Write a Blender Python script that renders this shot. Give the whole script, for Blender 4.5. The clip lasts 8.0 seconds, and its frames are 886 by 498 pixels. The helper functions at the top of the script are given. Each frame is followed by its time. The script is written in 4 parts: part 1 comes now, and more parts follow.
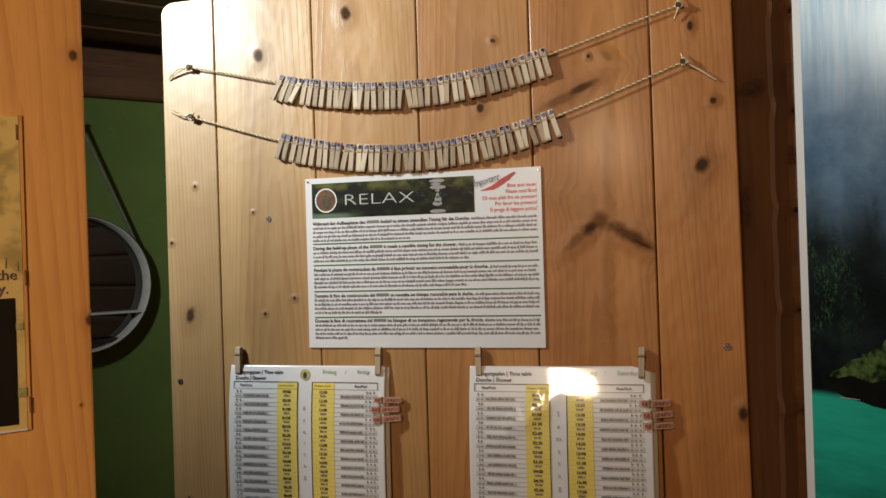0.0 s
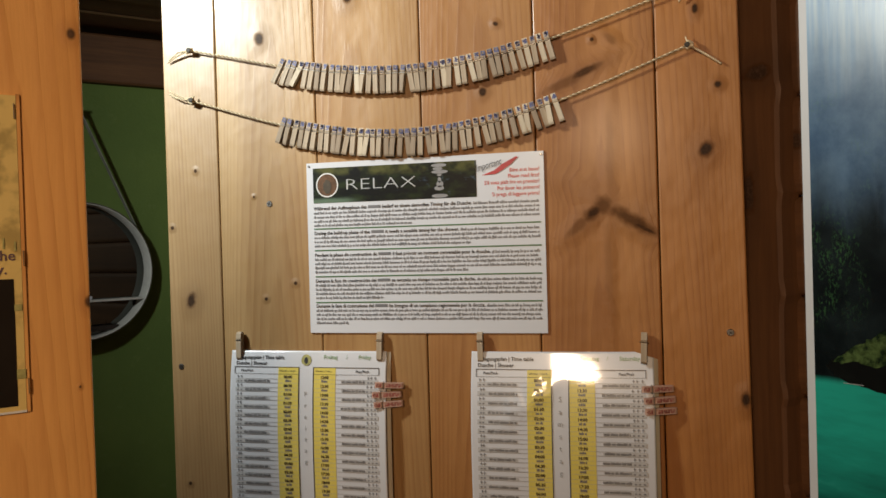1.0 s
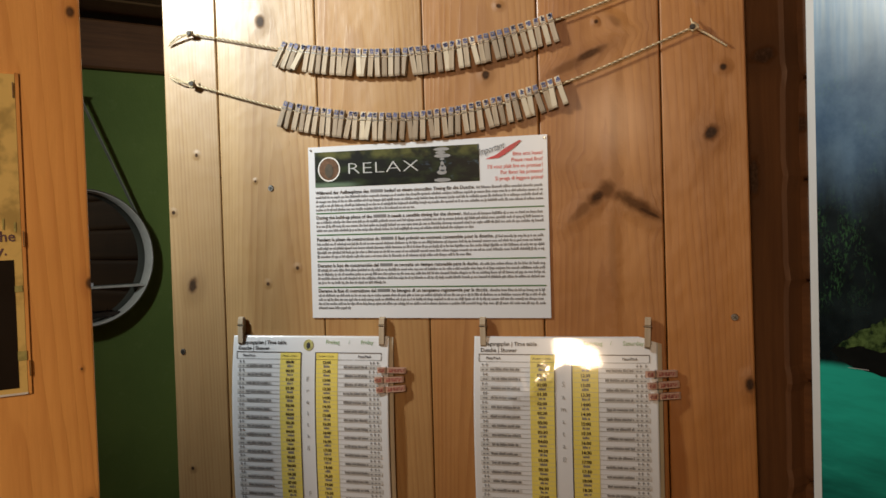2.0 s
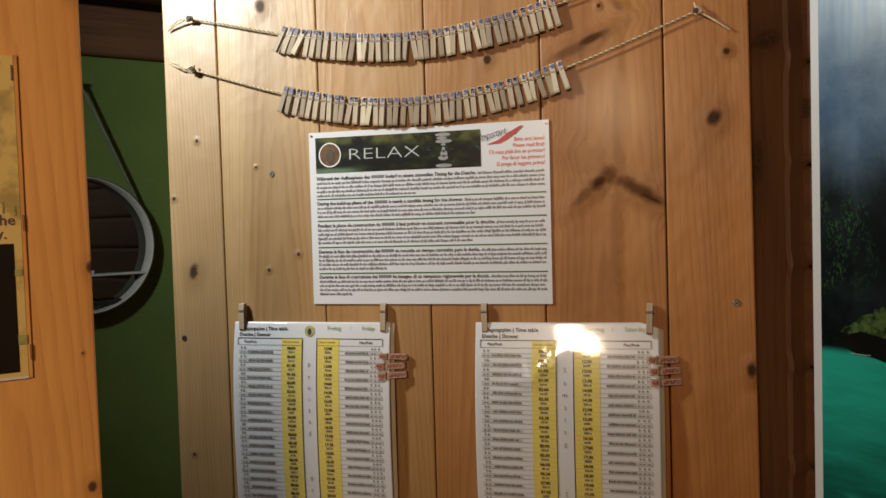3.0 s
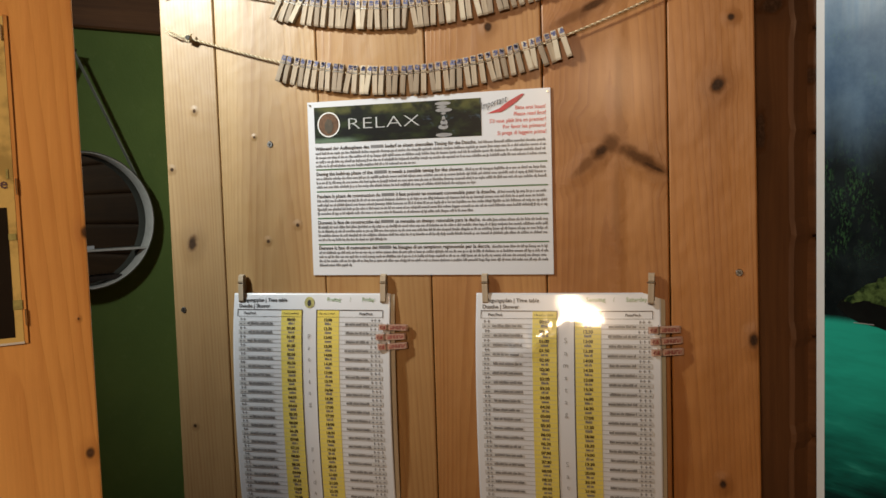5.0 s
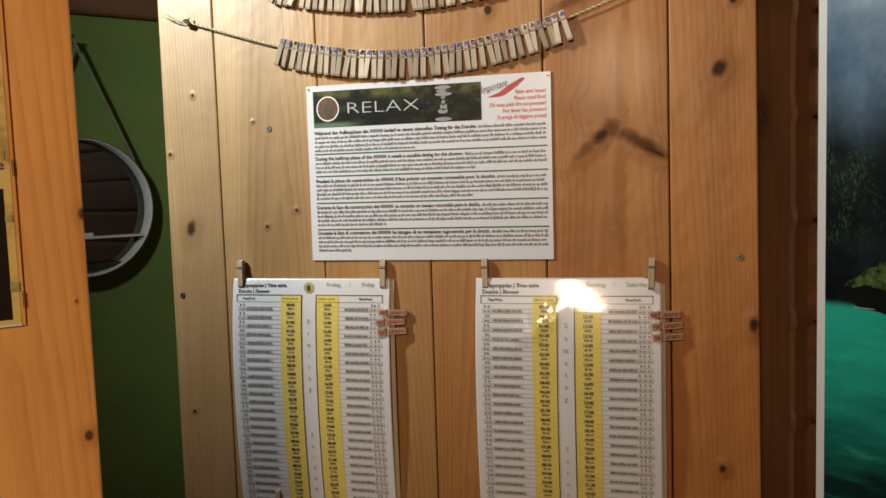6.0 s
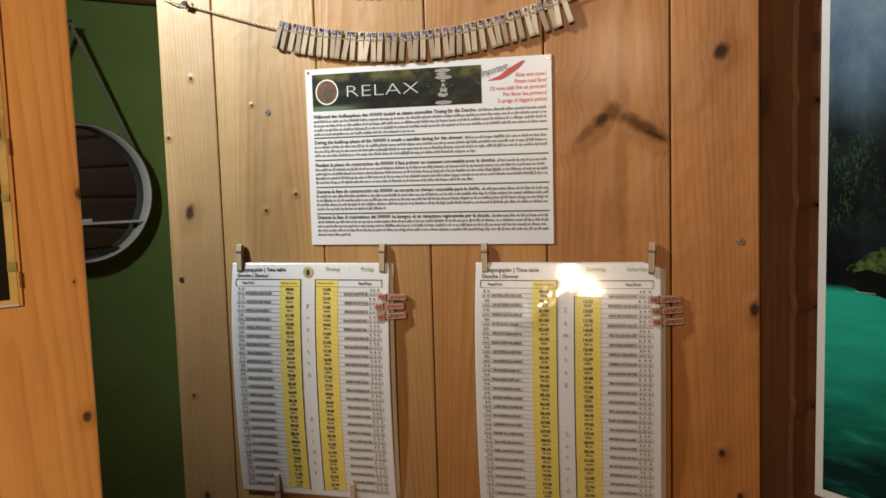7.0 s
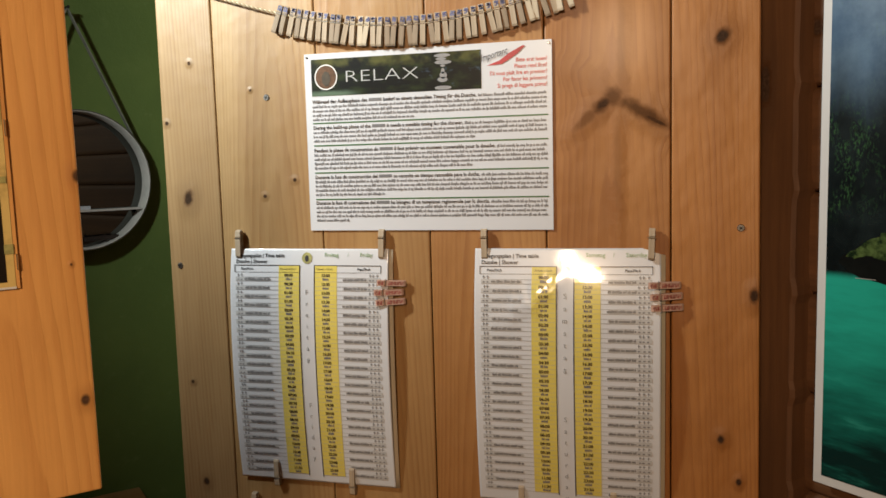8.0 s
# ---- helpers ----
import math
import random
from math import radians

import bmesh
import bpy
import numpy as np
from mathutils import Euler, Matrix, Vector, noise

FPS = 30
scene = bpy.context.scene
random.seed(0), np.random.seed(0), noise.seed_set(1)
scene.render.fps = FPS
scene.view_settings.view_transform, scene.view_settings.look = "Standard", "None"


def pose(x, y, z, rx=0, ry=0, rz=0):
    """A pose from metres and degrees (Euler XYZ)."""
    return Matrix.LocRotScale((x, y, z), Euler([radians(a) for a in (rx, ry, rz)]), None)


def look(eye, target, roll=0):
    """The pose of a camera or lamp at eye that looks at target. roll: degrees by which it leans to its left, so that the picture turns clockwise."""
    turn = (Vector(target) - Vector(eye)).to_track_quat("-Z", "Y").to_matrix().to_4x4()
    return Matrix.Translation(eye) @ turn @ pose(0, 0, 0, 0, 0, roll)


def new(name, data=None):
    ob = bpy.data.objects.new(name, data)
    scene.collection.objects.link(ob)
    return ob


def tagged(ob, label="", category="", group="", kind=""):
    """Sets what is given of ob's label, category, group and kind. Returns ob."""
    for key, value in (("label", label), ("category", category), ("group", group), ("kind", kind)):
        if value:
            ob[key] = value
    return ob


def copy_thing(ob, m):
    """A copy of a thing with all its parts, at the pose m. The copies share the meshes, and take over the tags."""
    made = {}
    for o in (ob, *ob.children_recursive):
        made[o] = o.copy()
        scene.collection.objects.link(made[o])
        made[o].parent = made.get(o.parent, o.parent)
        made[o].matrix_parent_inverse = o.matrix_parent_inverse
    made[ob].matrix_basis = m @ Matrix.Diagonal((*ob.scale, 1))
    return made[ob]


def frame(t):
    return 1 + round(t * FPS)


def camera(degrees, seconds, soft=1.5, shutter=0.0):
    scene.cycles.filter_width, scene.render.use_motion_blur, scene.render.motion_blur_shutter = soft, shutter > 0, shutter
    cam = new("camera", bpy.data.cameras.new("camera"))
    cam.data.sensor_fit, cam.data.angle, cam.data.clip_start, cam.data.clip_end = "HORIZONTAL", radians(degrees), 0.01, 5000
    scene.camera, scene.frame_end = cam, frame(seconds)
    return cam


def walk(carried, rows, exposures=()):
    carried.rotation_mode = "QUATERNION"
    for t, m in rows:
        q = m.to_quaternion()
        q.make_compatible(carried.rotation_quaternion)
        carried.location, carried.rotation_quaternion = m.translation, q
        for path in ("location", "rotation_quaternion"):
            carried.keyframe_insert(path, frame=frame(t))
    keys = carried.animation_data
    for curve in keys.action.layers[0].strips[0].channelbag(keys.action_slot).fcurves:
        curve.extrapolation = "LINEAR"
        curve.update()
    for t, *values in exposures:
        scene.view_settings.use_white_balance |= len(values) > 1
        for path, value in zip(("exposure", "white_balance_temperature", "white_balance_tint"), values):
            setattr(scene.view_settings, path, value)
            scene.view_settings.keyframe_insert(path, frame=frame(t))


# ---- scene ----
cam = camera(57.6, 8.0, soft=1.55)
PATH = [
    (0, (0.277, -0.966, 1.512), (-0.222, 0.971, 1.532), -1.6),
    (0.5, (0.276, -0.964, 1.51), (-0.225, 0.972, 1.516), -1.5),
    (1, (0.275, -0.961, 1.507), (-0.228, 0.975, 1.5), -1.5),
    (1.5, (0.273, -0.958, 1.504), (-0.231, 0.977, 1.483), -1.5),
    (3, (0.27, -0.954, 1.499), (-0.238, 0.979, 1.435), -1.5),
    (3.5, (0.27, -0.952, 1.496), (-0.24, 0.98, 1.419), -1.6),
    (4, (0.269, -0.951, 1.494), (-0.241, 0.981, 1.403), -1.6),
    (4.5, (0.269, -0.949, 1.492), (-0.242, 0.982, 1.387), -1.6),
    (6, (0.268, -0.944, 1.485), (-0.243, 0.984, 1.338), -1.6),
    (6.5, (0.267, -0.943, 1.483), (-0.243, 0.984, 1.321), -1.6),
    (7, (0.267, -0.941, 1.48), (-0.243, 0.984, 1.304), -1.5),
    (7.5, (0.267, -0.94, 1.479), (-0.243, 0.985, 1.288), -1.5),
    (8, (0.266, -0.939, 1.476), (-0.242, 0.985, 1.273), -1.4),
]
walk(cam, [(t, look(eye, target, roll)) for t, eye, target, roll in PATH], exposures=((0.0, -0.12), (1.5, -0.09), (3.5, -0.11), (4.5, 0.0), (6.5, 0.16), (8.0, 0.33)))

# ---------------------------------------------------------------- light
world = bpy.data.worlds.new("room_air")
scene.world = world
world.use_nodes = True
world.node_tree.nodes["Background"].inputs[0].default_value = (0.8, 0.85, 1.0, 1)
world.node_tree.nodes["Background"].inputs[1].default_value = 0.02


def lamp(name, at, power, colour, radius):
    data = bpy.data.lights.new(name, "POINT")
    data.energy, data.color, data.shadow_soft_size = power, colour, radius
    ob = new(name, data)
    ob.matrix_basis = pose(*at)
    return ob


spot = bpy.data.lights.new("spot_beside_panel", "SPOT")
spot.energy, spot.color, spot.shadow_soft_size, spot.spot_size, spot.spot_blend = 72.0, (0.94, 1.0, 0.96), 0.05, radians(115), 1.0
new("spot_beside_panel", spot).matrix_basis = look((-0.69, -0.60, 2.05), (-0.30, 0.30, 1.92))
lamp("lamp_in_room", (0.13, -1.86, 1.88), 44.5, (1.0, 0.72, 0.465), 0.11)


# ---------------------------------------------------------------- materials
class Nodes:
    def __init__(self, name):
        self.mat = bpy.data.materials.new(name)
        self.mat.use_nodes = True
        self.tree = self.mat.node_tree
        self.bsdf = self.tree.nodes["Principled BSDF"]

    def add(self, kind, inputs=None, **props):
        n = self.tree.nodes.new(kind)
        for k, v in props.items():
            setattr(n, k, v)
        for k, v in (inputs or {}).items():
            self.put(n.inputs[k], v)
        return n

    def put(self, socket, v):
        if isinstance(v, bpy.types.NodeSocket):
            self.tree.links.new(v, socket)
        else:
            socket.default_value = v

    def math(self, op, a, b=0.0, clamp=False):
        return self.add("ShaderNodeMath", {0: a, 1: b}, operation=op, use_clamp=clamp).outputs[0]

    def vec(self, op, a, b=None, scale=None):
        n = self.add("ShaderNodeVectorMath", {0: a}, operation=op)
        if b is not None:
            self.put(n.inputs[1], b)
        if scale is not None:
            self.put(n.inputs["Scale"], scale)
        return n.outputs["Value" if op == "LENGTH" else "Vector"]

    def coords(self):
        return self.add("ShaderNodeTexCoord").outputs["Object"]

    def noise(self, vector, scale, detail=3.0, rough=0.55):
        return self.add("ShaderNodeTexNoise", {"Vector": vector, "Scale": scale, "Detail": detail, "Roughness": rough}).outputs[0]

    def span(self, v, a, b, c=0.0, d=1.0):
        return self.add("ShaderNodeMapRange", {0: v, 1: a, 2: b, 3: c, 4: d}, interpolation_type="SMOOTHSTEP").outputs[0]

    def mix(self, f, a, b, blend="MIX"):
        n = self.add("ShaderNodeMix", data_type="RGBA", blend_type=blend)
        self.put(n.inputs[0], f)
        self.put(n.inputs[6], (*a, 1) if isinstance(a, tuple) else a)
        self.put(n.inputs[7], (*b, 1) if isinstance(b, tuple) else b)
        return n.outputs[2]

    def done(self, colour, rough, bump=None, strength=0.2, depth=0.001, coat=0.0, metal=0.0, coat_rough=0.1):
        b = self.bsdf
        self.put(b.inputs["Base Color"], (*colour, 1) if isinstance(colour, tuple) else colour)
        self.put(b.inputs["Roughness"], rough)
        b.inputs["Metallic"].default_value = metal
        b.inputs["Coat Weight"].default_value = coat
        b.inputs["Coat Roughness"].default_value = coat_rough
        if bump is not None:
            n = self.add("ShaderNodeBump", {"Height": bump, "Strength": strength, "Distance": depth})
            self.put(b.inputs["Normal"], n.outputs[0])
        return self.mat


def pine(name, knots=(), pale=(0.52, 0.30, 0.13), dark=(0.36, 0.175, 0.06), knot=(0.05, 0.028, 0.018), shift=0.0, axis="z",
         rough=0.34, coat=0.25, scale=1.0, turn=0.0, heart=None, dents=0.0):
    """Varnished pine with growth lines along one axis. Knots: (x, z, half width, half height, turn in degrees, strength).
    heart: (x, arch) of a flat-sawn board, whose growth lines form tall arches about x."""
    n = Nodes(name)
    p = n.coords()
    if turn:
        p = n.add("ShaderNodeMapping", {"Vector": p, "Rotation": (0, 0, radians(turn))}).outputs[0]
    q, core, halo, swell = p, None, None, None
    top = lambda a, b: b if a is None else n.math("MAXIMUM", a, b)
    for x, z, sx, sz, a, *rest in knots:
        power = rest[0] if rest else 1.0
        m = n.add("ShaderNodeMapping", {"Vector": p, "Location": (x, 0, z), "Rotation": (0, radians(a), 0), "Scale": (sx, 1000, sz)}, vector_type="TEXTURE").outputs[0]
        wob = n.math("MULTIPLY", n.math("SUBTRACT", n.noise(p, 70.0), 0.5), 0.9)
        d = n.math("ADD", n.vec("LENGTH", m), wob)
        c, h = n.span(d, 0.45 if power == 1.0 else 0.35, 1.2, power, 0), n.span(d, 0.7, 3.4, 1, 0)
        q = n.vec("ADD", q, n.vec("SCALE", n.vec("MULTIPLY", m, (sx * 0.55, 0, sz * 0.55)), scale=n.math("MULTIPLY", h, -0.45)))
        core, halo, swell = top(core, c), top(halo, n.math("MULTIPLY", h, power)), top(swell, n.span(d, 0.3, 2.8, 1, 0))
    k = {"z": (1, 1, 0.035), "y": (1, 0.035, 1), "x": (0.035, 1, 1)}[axis]
    s = n.vec("ADD", n.vec("MULTIPLY", q, k), (shift, shift * 0.7, shift * 0.3))
    bend = n.vec("ADD", s, n.vec("SCALE", n.add("ShaderNodeTexNoise", {"Vector": q, "Scale": 4.0, "Detail": 2.0}).outputs["Color"], scale=0.012))
    broad, lines, fine = n.noise(bend, 26.0 * scale, 2.0), n.noise(bend, 150.0 * scale, 3.0), n.noise(bend, 620.0 * scale, 2.0)
    if heart:
        sep = n.add("ShaderNodeSeparateXYZ", {0: q})
        off = n.math("SUBTRACT", sep.outputs[0], heart[0])
        phase = n.math("ADD", n.math("MULTIPLY", sep.outputs[2], 6.0), n.math("MULTIPLY", n.math("MULTIPLY", off, off), heart[1] * 6.0))
        phase = n.math("ADD", phase, n.math("MULTIPLY", n.noise(bend, 30.0, 3.0), 2.6))
        saw = n.math("FRACT", phase)
        ring = n.math("MULTIPLY", n.span(saw, 0.25, 0.90), n.span(saw, 0.92, 1.0, 1, 0))
        f = n.math("ADD", n.math("MULTIPLY", n.span(broad, 0.34, 0.66), 0.46), n.math("MULTIPLY", ring, n.span(lines, 0.3, 0.7, 0.10, 0.34)))
        f = n.math("ADD", f, n.math("MULTIPLY", n.span(fine, 0.35, 0.7), 0.12), clamp=True)
    else:
        f = n.math("ADD", n.math("MULTIPLY", n.span(broad, 0.32, 0.68), 0.46), n.math("MULTIPLY", n.span(lines, 0.36, 0.66), 0.34))
        f = n.math("ADD", f, n.math("MULTIPLY", n.span(fine, 0.4, 0.7), 0.12), clamp=True)
    col = n.mix(f, pale, dark)
    blot = n.span(n.noise(p, 5.0, 4.0), 0.35, 0.75)
    col = n.mix(n.math("MULTIPLY", blot, 0.32), col, tuple(c * 0.72 for c in dark))
    if core is not None:
        col = n.mix(n.math("MULTIPLY", halo, 0.42), col, tuple(c * 0.7 for c in dark))
        ring = n.span(n.noise(p, 340.0, 3.0), 0.3, 0.75)
        rim = n.span(core, 0.55, 1.0)
        inner = n.mix(ring, knot, tuple(c * 2.2 for c in knot))
        col = n.mix(n.math("MULTIPLY", core, 0.96), col, n.mix(rim, (0.085, 0.034, 0.013), inner))
    r = n.math("ADD", rough, n.math("MULTIPLY", n.noise(p, 40.0), 0.14))
    if core is not None:   # knots soak up the varnish and stay dull
        r = n.math("ADD", r, n.math("MULTIPLY", core, 0.4), clamp=True)
        n.put(n.bsdf.inputs["Specular IOR Level"], n.span(core, 0.0, 1.0, 0.5, 0.12))
    height = n.math("ADD", n.math("ADD", f, n.math("MULTIPLY", n.noise(p, 90.0), 0.6)), n.math("MULTIPLY", n.noise(s, 14.0, 1.0), 5.0))
    if dents:   # uneven hand-planed face that swells round the knots
        height = n.math("ADD", height, n.math("MULTIPLY", n.noise(n.vec("MULTIPLY", p, (1, 1, 0.55)), 26.0, 2.0), dents))
        height = n.math("ADD", height, n.math("MULTIPLY", n.noise(n.vec("MULTIPLY", p, (1, 1, 0.4)), 8.0, 1.0), dents * 1.6))
        if swell is not None:
            height = n.math("ADD", height, n.math("MULTIPLY", swell, dents * 0.55))
    return n.done(col, r, height, 0.3, 0.0010, coat, coat_rough=0.15)


def plain(name, colour, rough, vary=0.12, scale=60.0, bump=0.1, coat=0.0, metal=0.0, coat_rough=0.1):
    n = Nodes(name)
    p = n.coords()
    a, b = n.noise(p, scale, 4.0), n.noise(p, scale * 0.12, 3.0)
    f = n.math("ADD", n.math("MULTIPLY", a, 0.5), n.math("MULTIPLY", b, 0.5))
    col = n.mix(n.span(f, 0.3, 0.7), tuple(c * (1 - vary) for c in colour), tuple(min(1, c * (1 + vary)) for c in colour))
    return n.done(col, n.math("ADD", rough - 0.05, n.math("MULTIPLY", a, 0.1)), a, bump, 0.0006, coat, metal, coat_rough)


DARK_WOOD = dict(pale=(0.185, 0.080, 0.030), dark=(0.098, 0.041, 0.016), rough=0.6, coat=0.0)
PAPER = plain("laminated_white_paper", (0.65, 0.665, 0.71), 0.30, 0.02, 8.0, 0.03, coat=1.0, coat_rough=0.07)
PAPER_EDGE = plain("cream_sheet_edge", (0.62, 0.53, 0.40), 0.4, 0.08, 20.0, 0.05, coat=0.4)
INK = plain("black_print", (0.035, 0.035, 0.04), 0.35, 0.1, 90.0, 0.0, coat=1.0, coat_rough=0.07)
INK_SMALL = plain("small_black_print", (0.18, 0.18, 0.19), 0.35, 0.1, 200.0, 0.0, coat=1.0, coat_rough=0.07)
INK_GREY = plain("grey_print", (0.27, 0.27, 0.28), 0.35, 0.15, 200.0, 0.0, coat=1.0, coat_rough=0.07)
INK_FAINT = plain("faint_grey_print", (0.50, 0.50, 0.51), 0.35, 0.1, 200.0, 0.0, coat=1.0, coat_rough=0.07)
INK_PALE = plain("pale_grey_print", (0.37, 0.37, 0.38), 0.35, 0.1, 200.0, 0.0, coat=1.0, coat_rough=0.07)
INK_YELLOW = plain("yellow_print", (0.70, 0.58, 0.13), 0.35, 0.06, 40.0, 0.0, coat=1.0, coat_rough=0.07)
INK_GREEN = plain("green_print", (0.06, 0.15, 0.06), 0.35, 0.1, 40.0, 0.0, coat=1.0, coat_rough=0.07)
INK_SAGE = plain("sage_print", (0.28, 0.40, 0.26), 0.35, 0.1, 40.0, 0.0, coat=1.0, coat_rough=0.07)
INK_RED = plain("red_print", (0.62, 0.13, 0.13), 0.35, 0.1, 40.0, 0.0, coat=1.0, coat_rough=0.07)
INK_WORN = plain("worn_red_print", (0.34, 0.07, 0.06), 0.6, 0.5, 700.0, 0.1)
INK_BLUE = plain("blue_ballpoint", (0.10, 0.11, 0.23), 0.6, 0.3, 400.0, 0.0)
INK_WHITE = plain("white_print", (0.75, 0.75, 0.74), 0.35, 0.05, 40.0, 0.0, coat=1.0, coat_rough=0.07)
INK_SILVER = plain("silver_print", (0.50, 0.51, 0.52), 0.35, 0.1, 60.0, 0.0)
INK_STROKE = plain("dark_red_print", (0.42, 0.035, 0.045), 0.4, 0.3, 120.0, 0.0)
INK_BROWN = plain("emblem_brown", (0.12, 0.06, 0.03), 0.35, 0.4, 300.0, 0.0, coat=1.0, coat_rough=0.07)
INK_OLIVE = plain("emblem_olive", (0.38, 0.36, 0.14), 0.35, 0.3, 300.0, 0.0, coat=1.0, coat_rough=0.07)
INK_DUSK = plain("emblem_dark_brown", (0.05, 0.032, 0.012), 0.5, 0.4, 300.0, 0.0)
STEEL = plain("zinc_screw_steel", (0.26, 0.25, 0.24), 0.38, 0.25, 500.0, 0.1, metal=1.0)
STAPLE = plain("staple_wire", (0.6, 0.58, 0.54), 0.3, 0.1, 500.0, 0.05, metal=1.0)
NAIL = plain("dark_nail_iron", (0.030, 0.024, 0.018), 0.6, 0.3, 500.0, 0.1, metal=0.3)
TWINE = plain("natural_jute_twine", (0.74, 0.62, 0.42), 0.85, 0.35, 900.0, 0.4)
# second strand's colour holds the shadow that falls between the twists
TWINE_SHADED = plain("shaded_jute_twine", (0.34, 0.25, 0.14), 0.9, 0.35, 900.0, 0.4)
BARE = dict(rough=0.6, coat=0.0, scale=3.0)
PEG_WOOD = [pine("bare_peg_wood", (), (0.50, 0.40, 0.285), (0.35, 0.27, 0.19), shift=1.3, **BARE),
            pine("pale_peg_wood", (), (0.62, 0.53, 0.40), (0.50, 0.415, 0.30), shift=2.3, **BARE),
            pine("grey_peg_wood", (), (0.36, 0.275, 0.19), (0.25, 0.185, 0.125), shift=3.3, **BARE)]
PEG_RED = pine("red_stained_peg_wood", (), (0.56, 0.36, 0.28), (0.45, 0.26, 0.20), shift=4.3, **BARE)
SPRING = plain("peg_spring_wire", (0.35, 0.33, 0.30), 0.4, 0.2, 500.0, 0.05, metal=1.0)


def green_plaster():
    n = Nodes("green_wall_plaster")
    p = n.coords()
    big, mid, small = n.noise(p, 2.2, 4.0), n.noise(p, 22.0, 5.0, 0.65), n.noise(p, 130.0, 4.0)
    col = n.mix(n.span(big, 0.3, 0.7), (0.105, 0.170, 0.034), (0.150, 0.225, 0.046))
    col = n.mix(n.math("MULTIPLY", n.span(mid, 0.55, 0.75), 0.35), col, (0.20, 0.27, 0.08))
    return n.done(col, 0.75, n.math("ADD", mid, n.math("MULTIPLY", small, 0.4)), 0.55, 0.004)


def banner_picture():
    """Dark forest pond: olive foliage along the top, black water, pale stones and sky glints."""
    n = Nodes("dark_green_banner_print")
    p = n.coords()
    sep = n.add("ShaderNodeSeparateXYZ", {0: p})
    x, z = sep.outputs[0], sep.outputs[2]
    a = n.noise(n.vec("MULTIPLY", p, (1, 1, 2.2)), 42.0, 6.0)
    b = n.noise(n.vec("MULTIPLY", n.vec("ADD", p, (3, 1, 2)), (1, 1, 1.8)), 60.0, 4.0)
    col = n.mix(n.span(a, 0.42, 0.72), (0.001, 0.002, 0.0015), (0.016, 0.026, 0.007))
    leaves = n.math("MULTIPLY", n.span(n.math("ADD", z, n.math("MULTIPLY", a, 0.010)), 0.202, 0.210), n.span(n.noise(p, 30.0, 3.0), 0.4, 0.62))
    col = n.mix(leaves, col, (0.085, 0.085, 0.022))
    glint = n.math("MULTIPLY", n.span(b, 0.56, 0.68), n.span(x, -0.05, 0.03))
    col = n.mix(n.math("MULTIPLY", glint, 0.7), col, (0.06, 0.10, 0.15))
    bank = n.math("MULTIPLY", n.span(n.math("ADD", z, n.math("MULTIPLY", a, 0.008)), 0.172, 0.178, 1, 0), n.span(x, -0.105, -0.075, 1, 0))
    col = n.mix(bank, col, (0.10, 0.15, 0.10))
    n.put(n.bsdf.inputs["Specular IOR Level"], 0.25)
    return n.done(col, 0.4)


